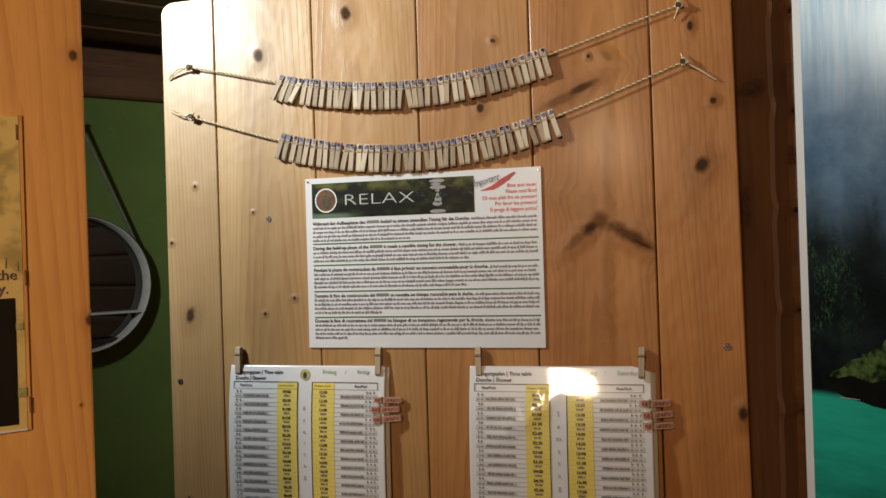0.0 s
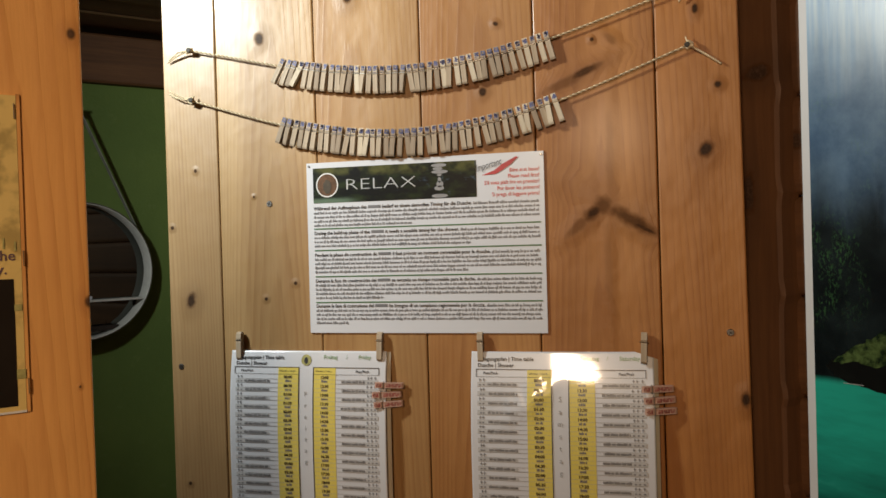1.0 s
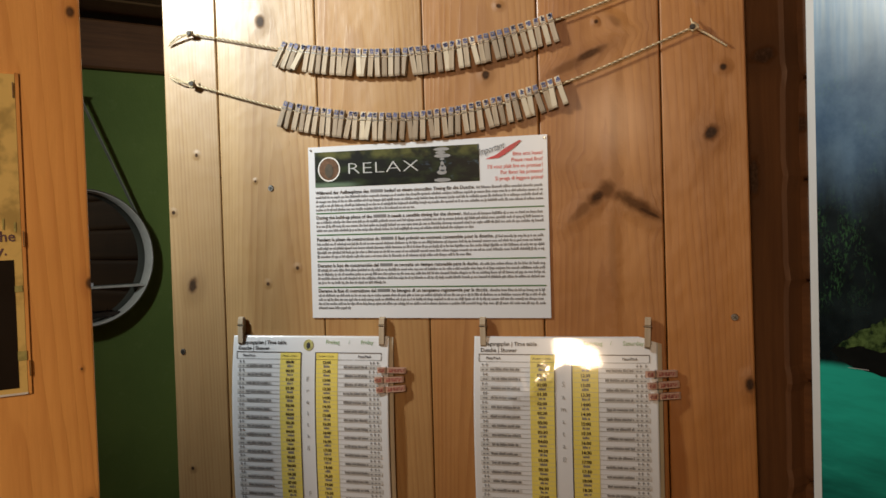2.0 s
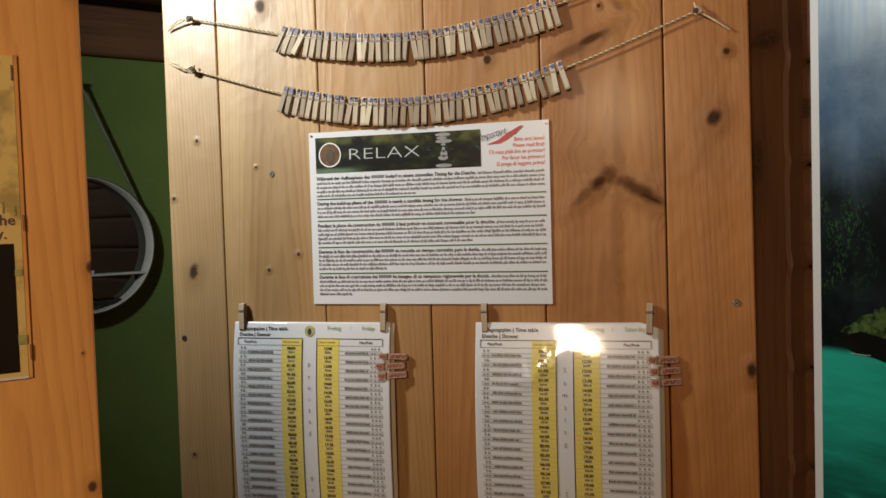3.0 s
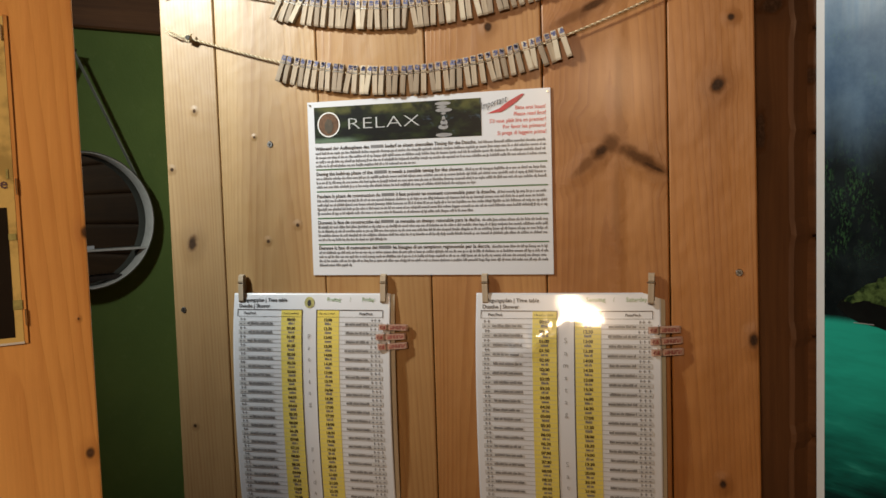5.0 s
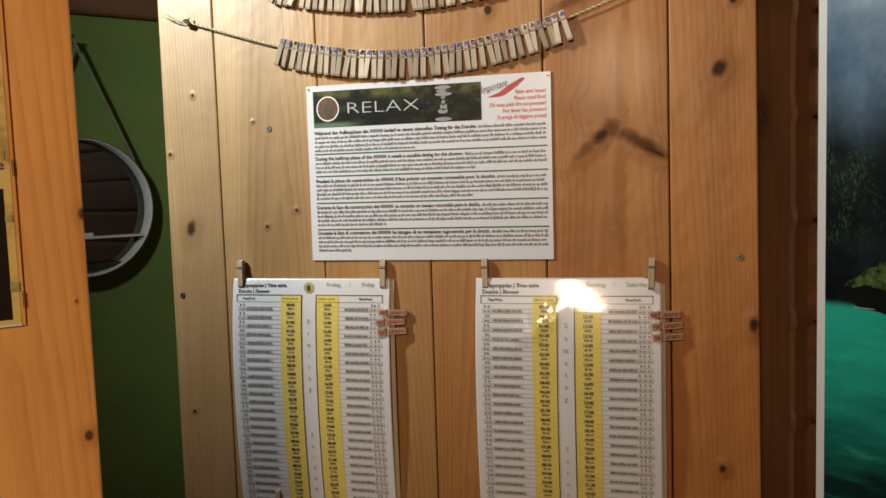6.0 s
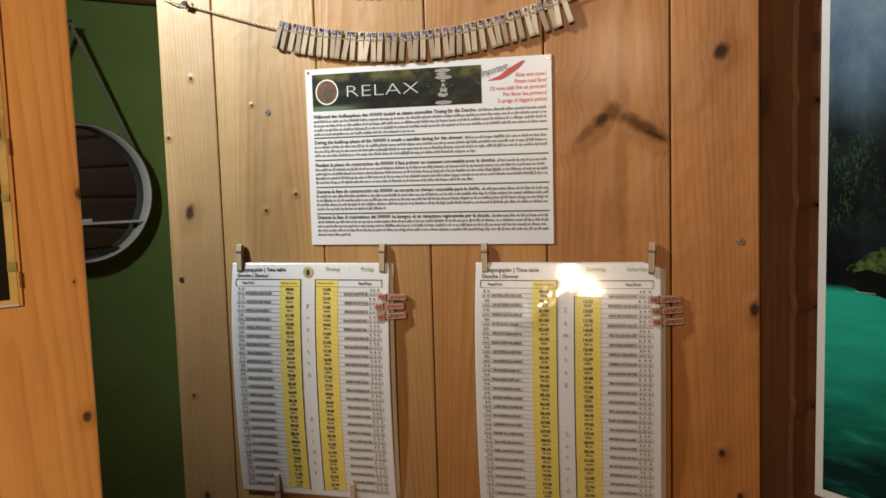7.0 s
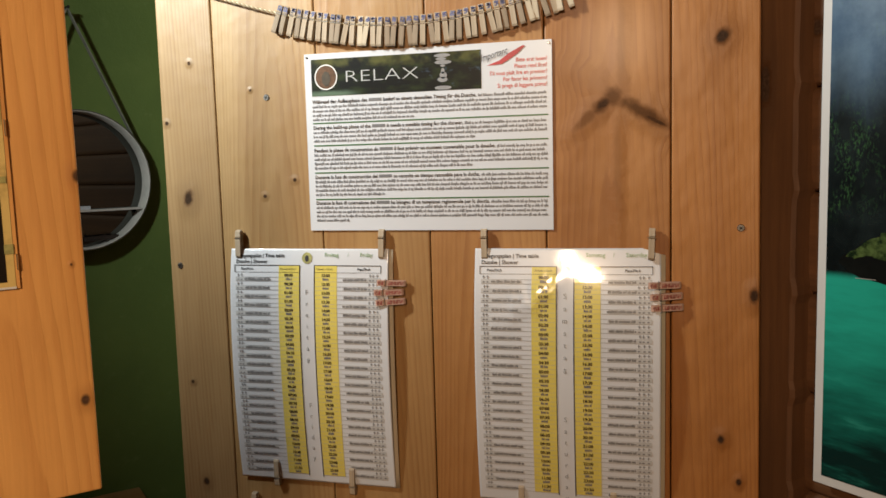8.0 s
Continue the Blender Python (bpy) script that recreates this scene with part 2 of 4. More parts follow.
def poster_picture():
    """Grotto print: turns pale blue towards the top, dark rock with moss, turquoise water below."""
    n = Nodes("waterfall_grotto_print")
    p = n.coords()
    sep = n.add("ShaderNodeSeparateXYZ", {0: p})
    x, z = sep.outputs[0], sep.outputs[2]
    cloud = n.noise(n.vec("MULTIPLY", p, (3.0, 1, 0.8)), 5.0, 4.0)
    zz = n.math("ADD", z, n.math("MULTIPLY", n.math("SUBTRACT", cloud, 0.5), 0.16))
    rock = n.noise(p, 16.0, 6.0, 0.65)
    col = n.mix(n.span(rock, 0.35, 0.75), (0.002, 0.004, 0.005), (0.012, 0.020, 0.022))
    veil = n.noise(n.vec("MULTIPLY", p, (14, 1, 0.7)), 9.0, 4.0)
    dim = n.mix(n.span(rock, 0.3, 0.7), (0.046, 0.100, 0.190), (0.115, 0.200, 0.310))
    col = n.mix(n.span(zz, 1.50, 1.60), col, dim)
    col = n.mix(n.span(zz, 1.63, 1.80), col, n.mix(n.span(veil, 0.3, 0.7), (0.42, 0.64, 0.90), (0.74, 0.90, 0.98)))
    fall = n.math("MULTIPLY", n.span(veil, 0.52, 0.70), n.math("MULTIPLY", n.span(x, 0.07, 0.10), n.span(z, 1.46, 1.70)))
    col = n.mix(n.math("MULTIPLY", fall, 0.30), col, (0.30, 0.42, 0.55))
    speck = n.span(n.noise(n.vec("MULTIPLY", p, (1.5, 1, 0.8)), 210.0, 4.0, 0.75), 0.48, 0.66)
    near = n.span(n.math("ADD", x, n.math("MULTIPLY", n.noise(p, 20.0), 0.05)), 0.06, 0.105, 1, 0)
    leaf = n.math("MULTIPLY", n.math("MULTIPLY", speck, near), n.span(n.noise(n.vec("MULTIPLY", p, (1.6, 1, 0.7)), 34.0, 2.0), 0.42, 0.58))
    band = n.math("MULTIPLY", n.span(z, 1.40, 1.44), n.span(z, 1.50, 1.55, 1, 0))
    col = n.mix(n.math("MULTIPLY", leaf, band), col, (0.034, 0.100, 0.034))
    high = n.math("MULTIPLY", n.math("MULTIPLY", speck, n.span(n.noise(p, 22.0, 2.0), 0.48, 0.62)), n.math("MULTIPLY", n.span(z, 1.51, 1.56), n.span(z, 1.64, 1.70, 1, 0)))
    col = n.mix(n.math("MULTIPLY", high, 0.3), col, (0.10, 0.20, 0.16))
    slant = n.add("ShaderNodeMapping", {"Vector": p, "Rotation": (0, radians(-22), 0), "Scale": (1.0, 1.0, 5.0)}).outputs[0]
    ripple = n.noise(slant, 13.0, 4.0)
    lit = n.math("ADD", n.span(z, 1.13, 1.33), n.math("MULTIPLY", n.math("SUBTRACT", ripple, 0.5), 0.9), clamp=True)
    sea = n.mix(lit, (0.004, 0.022, 0.021), (0.018, 0.36, 0.275))
    sea = n.mix(n.math("MULTIPLY", n.span(ripple, 0.58, 0.72), 0.3), sea, (0.05, 0.36, 0.29))
    col = n.mix(n.span(n.math("ADD", z, n.math("MULTIPLY", cloud, 0.012)), 1.352, 1.362, 1, 0), col, sea)
    return n.done(col, 0.24)


def moss():
    n = Nodes("mossy_rock_print")
    p = n.coords()
    a = n.noise(p, 70.0, 5.0, 0.7)
    col = n.mix(n.span(a, 0.38, 0.66), (0.006, 0.016, 0.006), (0.085, 0.135, 0.042))
    return n.done(col, 0.24)


def yellow_sheet():
    n = Nodes("yellow_mottled_print")
    p = n.coords()
    a = n.noise(p, 32.0, 4.0)
    col = n.mix(n.span(a, 0.48, 0.60), (0.76, 0.57, 0.21), (0.46, 0.34, 0.12))
    col = n.mix(n.span(n.add("ShaderNodeSeparateXYZ", {0: p}).outputs[2], 1.575, 1.60), col, (0.22, 0.17, 0.07))
    return n.done(col, 0.35, coat=0.8, coat_rough=0.1)


GREEN, BANNER, POSTER, MOSS, YELLOW_SHEET = green_plaster(), banner_picture(), poster_picture(), moss(), yellow_sheet()
GLASS = Nodes("mirror_silver").done((0.12, 0.125, 0.115), 0.03, metal=1.0)
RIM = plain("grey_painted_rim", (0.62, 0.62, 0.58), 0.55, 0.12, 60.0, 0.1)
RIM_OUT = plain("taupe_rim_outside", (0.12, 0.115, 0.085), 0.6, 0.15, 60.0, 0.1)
STRAP = plain("grey_leather_strap", (0.25, 0.25, 0.21), 0.7, 0.2, 200.0, 0.2)
BRISTLE = plain("dark_brush_bristle", (0.03, 0.02, 0.015), 0.7, 0.3, 300.0, 0.2)
TILE_FLOOR = pine("brown_floor_wood", (), (0.20, 0.11, 0.05), (0.12, 0.06, 0.025), shift=7.0, axis="x", turn=43)
LOG = pine("dark_log_wood", ((1.99, 1.62, 0.02, 0.012, 0), (1.965, 1.70, 0.012, 0.02, 0)), shift=5.0, axis="x", **DARK_WOOD)
POST = pine("dark_post_wood", ((1.96, 1.70, 0.02, 0.012, 0), (1.945, 1.56, 0.01, 0.03, 0)), shift=6.0, **DARK_WOOD)
BEAM = pine("dark_beam_wood", (), shift=8.0, axis="y", **DARK_WOOD)
CEILING = pine("ceiling_board_wood", (), (0.13, 0.075, 0.03), (0.08, 0.042, 0.018), shift=9.0, axis="y", rough=0.5, coat=0.05)


# ---------------------------------------------------------------- mesh helpers
ROOM = pose(-1.0125, 1.403, 0, 0, 0, -43.0)   # the room's corner; x runs along the log wall, -y along the green wall


def mesh_of(name, bm):
    me = bpy.data.meshes.new(name)
    bm.normal_update()
    bm.to_mesh(me)
    bm.free()
    return me


def part(name, bm, material, parent=None, label="", smooth=False):
    me = bm if isinstance(bm, bpy.types.Mesh) else mesh_of(name, bm)
    if not me.materials:
        me.materials.append(material)
    if smooth:
        me.shade_smooth()
    ob = new(name, me)
    ob.parent = parent
    if label:
        tagged(ob, label)
    return ob


def thing(name, m, label, category, group="", kind=""):
    ob = new(name)
    ob.matrix_basis = m
    ob.empty_display_size = 0.05
    return tagged(ob, label, category, group, kind)


def box(x0, x1, y0, y1, z0, z1, bevel=0.0, segments=1, bm=None):
    own = bm is None
    b = bmesh.new()
    r = bmesh.ops.create_cube(b, size=1.0)
    for v in r["verts"]:
        v.co = Vector(((x0 + x1) / 2 + v.co.x * (x1 - x0), (y0 + y1) / 2 + v.co.y * (y1 - y0), (z0 + z1) / 2 + v.co.z * (z1 - z0)))
    if bevel:
        bmesh.ops.bevel(b, geom=b.edges[:], offset=bevel, segments=segments, affect="EDGES", profile=0.5)
    if own:
        return b
    me = mesh_of("tmp", b)
    bm.from_mesh(me)
    bpy.data.meshes.remove(me)
    return bm


def prism(outline, y0, y1, bevel=0.0):
    """A plate with an outline in x and z, from y0 (front) to y1 (back)."""
    b = bmesh.new()
    f = b.faces.new([b.verts.new((x, y0, z)) for x, z in outline])
    r = bmesh.ops.extrude_face_region(b, geom=[f])
    for v in r["geom"]:
        if isinstance(v, bmesh.types.BMVert):
            v.co.y = y1
    bmesh.ops.recalc_face_normals(b, faces=b.faces[:])
    if bevel:
        bmesh.ops.bevel(b, geom=[e for e in b.edges if abs(e.verts[0].co.y - e.verts[1].co.y) < 1e-6 and e.verts[0].co.y < y0 + 1e-6],
                        offset=bevel, segments=2, affect="EDGES", profile=0.5)
    return b


def tube(points, radius, sides=8, closed_ends=True):
    """A round bar along points; radius may be a function of the step."""
    b = bmesh.new()
    rings = []
    pts = [Vector(p) for p in points]
    for i, p in enumerate(pts):
        d = (pts[min(i + 1, len(pts) - 1)] - pts[max(i - 1, 0)]).normalized()
        side = d.cross(Vector((0, 1, 0.13))).normalized()
        up = side.cross(d)
        r = radius(i) if callable(radius) else radius
        rings.append([b.verts.new(p + r * (math.cos(2 * math.pi * k / sides) * side + math.sin(2 * math.pi * k / sides) * up)) for k in range(sides)])
    for a, c in zip(rings, rings[1:]):
        for k in range(sides):
            b.faces.new((a[k], a[(k + 1) % sides], c[(k + 1) % sides], c[k]))
    if closed_ends:
        b.faces.new(rings[0])
        b.faces.new(rings[-1][::-1])
    bmesh.ops.recalc_face_normals(b, faces=b.faces[:])
    return b


def text_mesh(words, size, at, m=None, bend=None, align="LEFT", weight=0.0, stretch=1.0, shear=0.0):
    """Lettering as a flat mesh in x and z, its baseline starting at (x, z); bend(x, z) gives the surface's y."""
    cu = bpy.data.curves.new("lettering", "FONT")
    cu.body, cu.size, cu.align_x, cu.offset, cu.resolution_u, cu.shear = words, size, align, weight, 2, shear
    ob = bpy.data.objects.new("lettering", cu)
    me = bpy.data.meshes.new_from_object(ob)
    bpy.data.objects.remove(ob)
    for v in me.vertices:
        x, z = at[0] + v.co.x * stretch, at[1] + v.co.y
        v.co = (x, bend(x, z), z) if bend else (x, 0, z)
    me.materials.clear()
    return me


def flat(quads, bend, step=0.006):
    """Printed bars (x0, x1, z0, z1) that follow a surface, in one mesh."""
    verts, faces = [], []
    for x0, x1, z0, z1 in quads:
        nx, nz = max(1, math.ceil((x1 - x0) / step)), max(1, math.ceil((z1 - z0) / step))
        base = len(verts)
        for j in range(nz + 1):
            for i in range(nx + 1):
                x, z = x0 + (x1 - x0) * i / nx, z0 + (z1 - z0) * j / nz
                verts.append((x, bend(x, z), z))
        for j in range(nz):
            for i in range(nx):
                a = base + j * (nx + 1) + i
                faces.append((a, a + 1, a + nx + 2, a + nx + 1))
    me = bpy.data.meshes.new("printed_bars")
    me.from_pydata(verts, [], faces)
    return me


def disc(cx, cz, rx, rz, y, sides=28, inner=0.0):
    b = bmesh.new()
    ring = lambda k: [b.verts.new((cx + k * rx * math.cos(2 * math.pi * i / sides), y, cz + k * rz * math.sin(2 * math.pi * i / sides))) for i in range(sides)]
    o = ring(1.0)
    if inner:
        q = ring(inner)
        for i in range(sides):
            b.faces.new((o[i], o[(i + 1) % sides], q[(i + 1) % sides], q[i]))
    else:
        b.faces.new(o)
    return b


# ---------------------------------------------------------------- the room
def shell(name, x0, x1, y0, y1, z0, z1, material, label):
    ob = part(name, box(x0, x1, y0, y1, z0, z1), material)
    ob.matrix_basis = ROOM
    return tagged(ob, label, name.split("_")[0], kind="structure")


WX, WY, TOP = 4.2, -3.2, 2.22
shell("floor", -0.2, WX, WY, 0.2, -0.1, 0.0, TILE_FLOOR, "brown wooden floor of the hut")
shell("wall_green", -0.2, 0.0, WY, 0.2, 0.004, 2.012, GREEN, "rough green painted plaster wall below a dark beam")
shell("wall_south", 0.0, WX, WY - 0.2, WY, 0.004, TOP, CEILING, "brown wooden wall of the hut")
shell("wall_east", WX, WX + 0.2, WY, 0.2, 0.004, TOP, CEILING, "brown wooden wall of the hut")
shell("wall_log_backing", 0.0, WX, 0.05, 0.2, 0.004, TOP, BEAM, "dark wall behind the stacked logs")
beam = part("beam", box(-0.2, 0.035, WY, 0.05, 2.012, 2.155, 0.006), BEAM)
beam.matrix_basis = ROOM
tagged(beam, "dark brown timber beam on top of the green wall", "beam", kind="structure")
ceiling_bm = bmesh.new()
for i in range(34):
    box(-0.2 + i * 0.13, -0.2 + i * 0.13 + 0.124, WY, 0.2, TOP - 0.05 + 0.004 * (i % 2), TOP, 0.004, bm=ceiling_bm)
box(-0.2, WX + 0.1, WY, 0.2, TOP, TOP + 0.1, bm=ceiling_bm)
ceiling = part("ceiling", ceiling_bm, CEILING)
ceiling.matrix_basis = ROOM
tagged(ceiling, "dark brown boarded wooden ceiling", "ceiling", kind="structure")

# stacked logs of the right-hand wall, each its own piece
wall_log = thing("wall_log", ROOM, "dark brown wall of stacked squared logs", "wall", kind="structure")


def log_mesh(z0, z1):
    outline = []
    for k in range(9):
        a = -math.pi / 2 + math.pi * k / 8
        outline.append((-math.copysign(min(1, abs(math.cos(a)) * 7.0), 1) * 0.005, (z0 + z1) / 2 + math.sin(a) * (z1 - z0) / 2 * 0.985))
    b = bmesh.new()
    ends = [[b.verts.new((x, y, z)) for y, z in [(0.05, z0 + 0.001)] + outline + [(0.05, z1 - 0.001)]] for x in (0.0, WX)]
    for i in range(len(ends[0]) - 1):
        b.faces.new((ends[0][i], ends[0][i + 1], ends[1][i + 1], ends[1][i]))
    bmesh.ops.recalc_face_normals(b, faces=b.faces[:])
    return b


z = 0.04
while z < TOP - 0.06:
    part("log", log_mesh(z, z + 0.1165), LOG, wall_log, smooth=True)
    z += 0.1165


def post_mesh():
    """An upright whose right edge is scribed to the logs and swells at each joint."""
    right = []
    for i in range(221):
        h = i * TOP * 0.975 / 220
        d = abs(((h - 0.04 + 0.058) % 0.1165) - 0.058)
        right.append((1.985 + 0.0028 * math.exp(-(d / 0.010) ** 4) + 0.0005 * math.sin(h * 31), h + 0.004))
    b = bmesh.new()
    cols = [[b.verts.new((x, y, h)) for x, y in ((1.86, 0.0), (1.86, -0.034), (rx - 0.004, -0.034), (rx, -0.030), (rx, 0.0))] for rx, h in right]
    for a, c in zip(cols, cols[1:]):
        for k in range(4):
            b.faces.new((a[k], a[k + 1], c[k + 1], c[k]))
    bmesh.ops.recalc_face_normals(b, faces=b.faces[:])
    return b


post = part("wooden_post", post_mesh(), POST)
post.matrix_basis = ROOM
tagged(post, "dark brown upright post scribed against the logs", "post", kind="structure")


# ---------------------------------------------------------------- the pine panel
panel = thing("pine_panel", pose(0, 0, 0), "tall panel of varnished knotty pine boards with rounded corner", "panel")
SEAMS = (-0.3585, -0.2788, -0.1380, 0.0020, 0.1435, 0.2835, 0.3775)   # at 1.5 m height
TAPER = (0.004, 0.005, 0.006, 0.002, 0.004, 0.003, 0.010)   # metres to the right for each metre down
KNOTS = (
    ((-0.330, 1.829, 0.007, 0.011, 0), (-0.325, 1.443, 0.008, 0.012, 10), (-0.351, 1.541, 0.003, 0.003, 0), (-0.322, 1.059, 0.005, 0.006, 0), (-0.334, 1.197, 0.003, 0.003, 0), (-0.314, 1.616, 0.0026, 0.003, 0)),
    ((-0.215, 1.784, 0.008, 0.009, 0), (-0.229, 1.578, 0.002, 0.002, 0), (-0.173, 1.464, 0.003, 0.003, 0), (-0.215, 1.444, 0.003, 0.003, 0)),
    ((-0.092, 1.827, 0.008, 0.011, 0),),
    ((0.080, 1.693, 0.005, 0.006, 0), (0.098, 1.774, 0.004, 0.003, 30), (-0.007, 1.213, 0.004, 0.004, 0)),
    ((0.208, 1.541, 0.015, 0.0085, -38, 0.99), (0.252, 1.532, 0.042, 0.0095, 32, 0.84), (0.266, 1.522, 0.020, 0.0036, 29, 0.95), (0.221, 1.550, 0.013, 0.013, 0, 0.72),
     (0.190, 1.526, 0.018, 0.007, -42, 0.55), (0.229, 1.610, 0.006, 0.060, 0, 0.22), (0.225, 1.478, 0.005, 0.055, 0, 0.22),
     (0.203, 1.708, 0.024, 0.0055, -24, 0.92), (0.180, 1.697, 0.032, 0.007, -22, 0.55), (0.232, 1.745, 0.012, 0.005, 40, 0.40), (0.212, 1.745, 0.003, 0.003, 0)),
    ((0.337, 1.609, 0.009, 0.011, 25), (0.351, 1.682, 0.0045, 0.005, 0), (0.373, 1.325, 0.006, 0.010, 0), (0.339, 1.160, 0.005, 0.006, 0), (0.359, 1.111, 0.0035, 0.005, 0), (0.328, 1.77, 0.004, 0.007, 0)),
)
HEARTS = ((-0.47, 110.0), (-0.20, 260.0), (-0.085, 200.0), (0.075, 260.0), (0.222, 240.0), (0.20, 95.0))
# board tones, paler and yellower at left to paint in the glare there
LIT_TONES = (((0.440, 0.290, 0.140), (0.270, 0.152, 0.062)), ((0.440, 0.278, 0.122), (0.270, 0.140, 0.050)), ((0.440, 0.258, 0.102), (0.270, 0.128, 0.042)),
         ((0.435, 0.215, 0.068), (0.262, 0.104, 0.027)), ((0.430, 0.186, 0.050), (0.250, 0.088, 0.020)), ((0.450, 0.188, 0.048), (0.265, 0.092, 0.020)))
HEIGHT = 1.868
for i in range(6):
    a, b_ = SEAMS[i] + 0.0006, SEAMS[i + 1] - 0.0006
    at_left = lambda h: a + TAPER[i] * (1.5 - h)
    at_right = lambda h: b_ + TAPER[i + 1] * (1.5 - h)
    outline = [(at_left(0.0), 0.0), (at_right(0.0), 0.0)]
    for side in (1, 0):
        cx, r = (at_right(HEIGHT), 0.018) if side else (at_left(HEIGHT), 0.018)
        if (side and i == 5) or (not side and i == 0):
            for k in range(7):
                t = math.pi / 2 * k / 6
                outline.append((cx - r + r * math.cos(t), HEIGHT - r + r * math.sin(t)) if side else (cx + r - r * math.sin(t), HEIGHT - r + r * math.cos(t)))
        else:
            outline.append((cx, HEIGHT))
    tone = LIT_TONES[i]
    wood = pine("panel_pine", KNOTS[i], tone[0], tone[1],
                (0.026, 0.011, 0.005) if i == 4 else (0.024, 0.013, 0.008), shift=11.3 * i + 0.4, rough=0.38 if i < 3 else 0.44, coat=(0.5, 0.5, 0.45, 0.20, 0.05, 0.18)[i], scale=0.6, heart=HEARTS[i], dents=(5.0, 5.0, 6.0, 8.0, 10.0, 10.0)[i])
    part("board", prism(outline, 0.0, 0.022, 0.0018), wood, panel)
for z0 in (0.35, 1.5):
    part("batten", box(-0.345, 0.36, 0.0225, 0.042, z0, z0 + 0.09, 0.002), BEAM, panel, "dark cross batten on the back")


def screw():
    b = bmesh.new()
    bmesh.ops.create_cone(b, cap_ends=True, segments=16, radius1=0.0042, radius2=0.0034, depth=0.0014, matrix=pose(0, -0.0007, 0, 90))
    ob = part("screw", b, STEEL)
    for a in (0, 90):
        part("slot", box(-0.0024, 0.0024, -0.0018, -0.0013, -0.0004, 0.0004), NAIL, ob, "dark cross slot").matrix_basis = pose(0, 0, 0, 0, a + 20, 0)
    return tagged(ob, "small zinc cross-head screw in the pine panel", "screw", "screws in the panel")


first = screw()
first.matrix_basis = pose(-0.207, 0, 1.568)
for x, zz in ((-0.343, 1.354), (0.358, 1.401), (-0.293, 1.850), (-0.261, 1.851)):
    copy_thing(first, pose(x, 0, zz, 0, x * 300, 0))


# ---------------------------------------------------------------- twine lines and mini pegs
def sag(points):
    xs, zs = np.array([p[0] for p in points]), np.array([p[1] for p in points])
    fit = np.polyfit(xs, zs, 4)
    return lambda x: float(np.polyval(fit, x))


UPPER = ((-0.314, 1.775), (-0.188, 1.7445), (-0.072, 1.7265), (0.003, 1.7225), (0.082, 1.729), (0.162, 1.7485), (0.317, 1.792))
LOWER = ((-0.313, 1.709), (-0.184, 1.6685), (-0.074, 1.6475), (0.0, 1.6445), (0.08, 1.6505), (0.170, 1.6745), (0.320, 1.727))


def twisted(points, r):
    """Two strands wound round each other, each a part of a line."""
    out = []
    for phase in (0.0, math.pi):
        pts, length = [], 0.0
        for i, p in enumerate(points):
            if i:
                length += (Vector(p) - Vector(points[i - 1])).length
            a = length / 0.0065 * 2 * math.pi + phase
            pts.append((p[0], p[1] + r * math.cos(a), p[2] + r * math.sin(a)))
        out.append(tube(pts, r * 0.80, 6))
    return out


def line_of(points, tails, label):
    curve = sag(points)
    x0, x1 = points[0][0], points[-1][0]
    line = thing("twine_line", pose(x0, 0, points[0][1]), label, "string")
    off = Vector((x0, 0, points[0][1]))
    run = [Vector((x, -0.0075, curve(x))) - off for x in np.linspace(x0, x1, 1100)]
    for b, tone in zip(twisted(run, 0.00085), (TWINE, TWINE_SHADED)):
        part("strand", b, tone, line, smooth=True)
    for ends in tails:
        pts = [Vector(p) - off for p in ends]
        fine = []
        for a, c in zip(pts, pts[1:]):
            fine += [a.lerp(c, k / 24) for k in range(24)]
        for b in twisted(fine + [pts[-1]], 0.0008):
            part("loose_end", b, TWINE, line, "frayed loose twine end", smooth=True)
    for x, zz in (points[0], points[-1]):
        b = bmesh.new()
        for k in range(4):
            c = Vector((x, -0.0085, zz)) - off + Vector((random.uniform(-0.002, 0.002), random.uniform(-0.001, 0.001), random.uniform(-0.002, 0.002)))
            ring = [c + Vector((0.0032 * math.cos(t), 0.0022 * math.sin(t * 2 + k), 0.0030 * math.sin(t + k))) for t in np.linspace(0, 2 * math.pi, 15)]
            me = mesh_of("tmp", tube(ring, 0.0011, 6))
            b.from_mesh(me)
            bpy.data.meshes.remove(me)
        part("knot", b, TWINE, line, "tight twine knot", smooth=True)
    return curve


upper = line_of(UPPER, [[(-0.314, -0.008, 1.775), (-0.332, -0.006, 1.770), (-0.349, -0.003, 1.763)],
                        [(-0.314, -0.008, 1.775), (-0.330, -0.009, 1.7735), (-0.347, -0.004, 1.7655)],
                        [(0.317, -0.008, 1.792), (0.314, -0.007, 1.785), (0.311, -0.005, 1.778)],
                        [(0.317, -0.008, 1.792), (0.314, -0.008, 1.800), (0.313, -0.006, 1.806)]],
                "jute twine strung between nails, holding a row of pegs")
lower = line_of(LOWER, [[(-0.313, -0.008, 1.709), (-0.330, -0.006, 1.715), (-0.347, -0.004, 1.724)],
                        [(-0.313, -0.008, 1.709), (-0.333, -0.009, 1.713), (-0.348, -0.004, 1.720)],
                        [(0.320, -0.008, 1.727), (0.338, -0.006, 1.716), (0.355, -0.004, 1.704)],
                        [(0.320, -0.008, 1.727), (0.318, -0.008, 1.733), (0.317, -0.006, 1.737)]],
                "jute twine strung between nails, lower row of pegs")

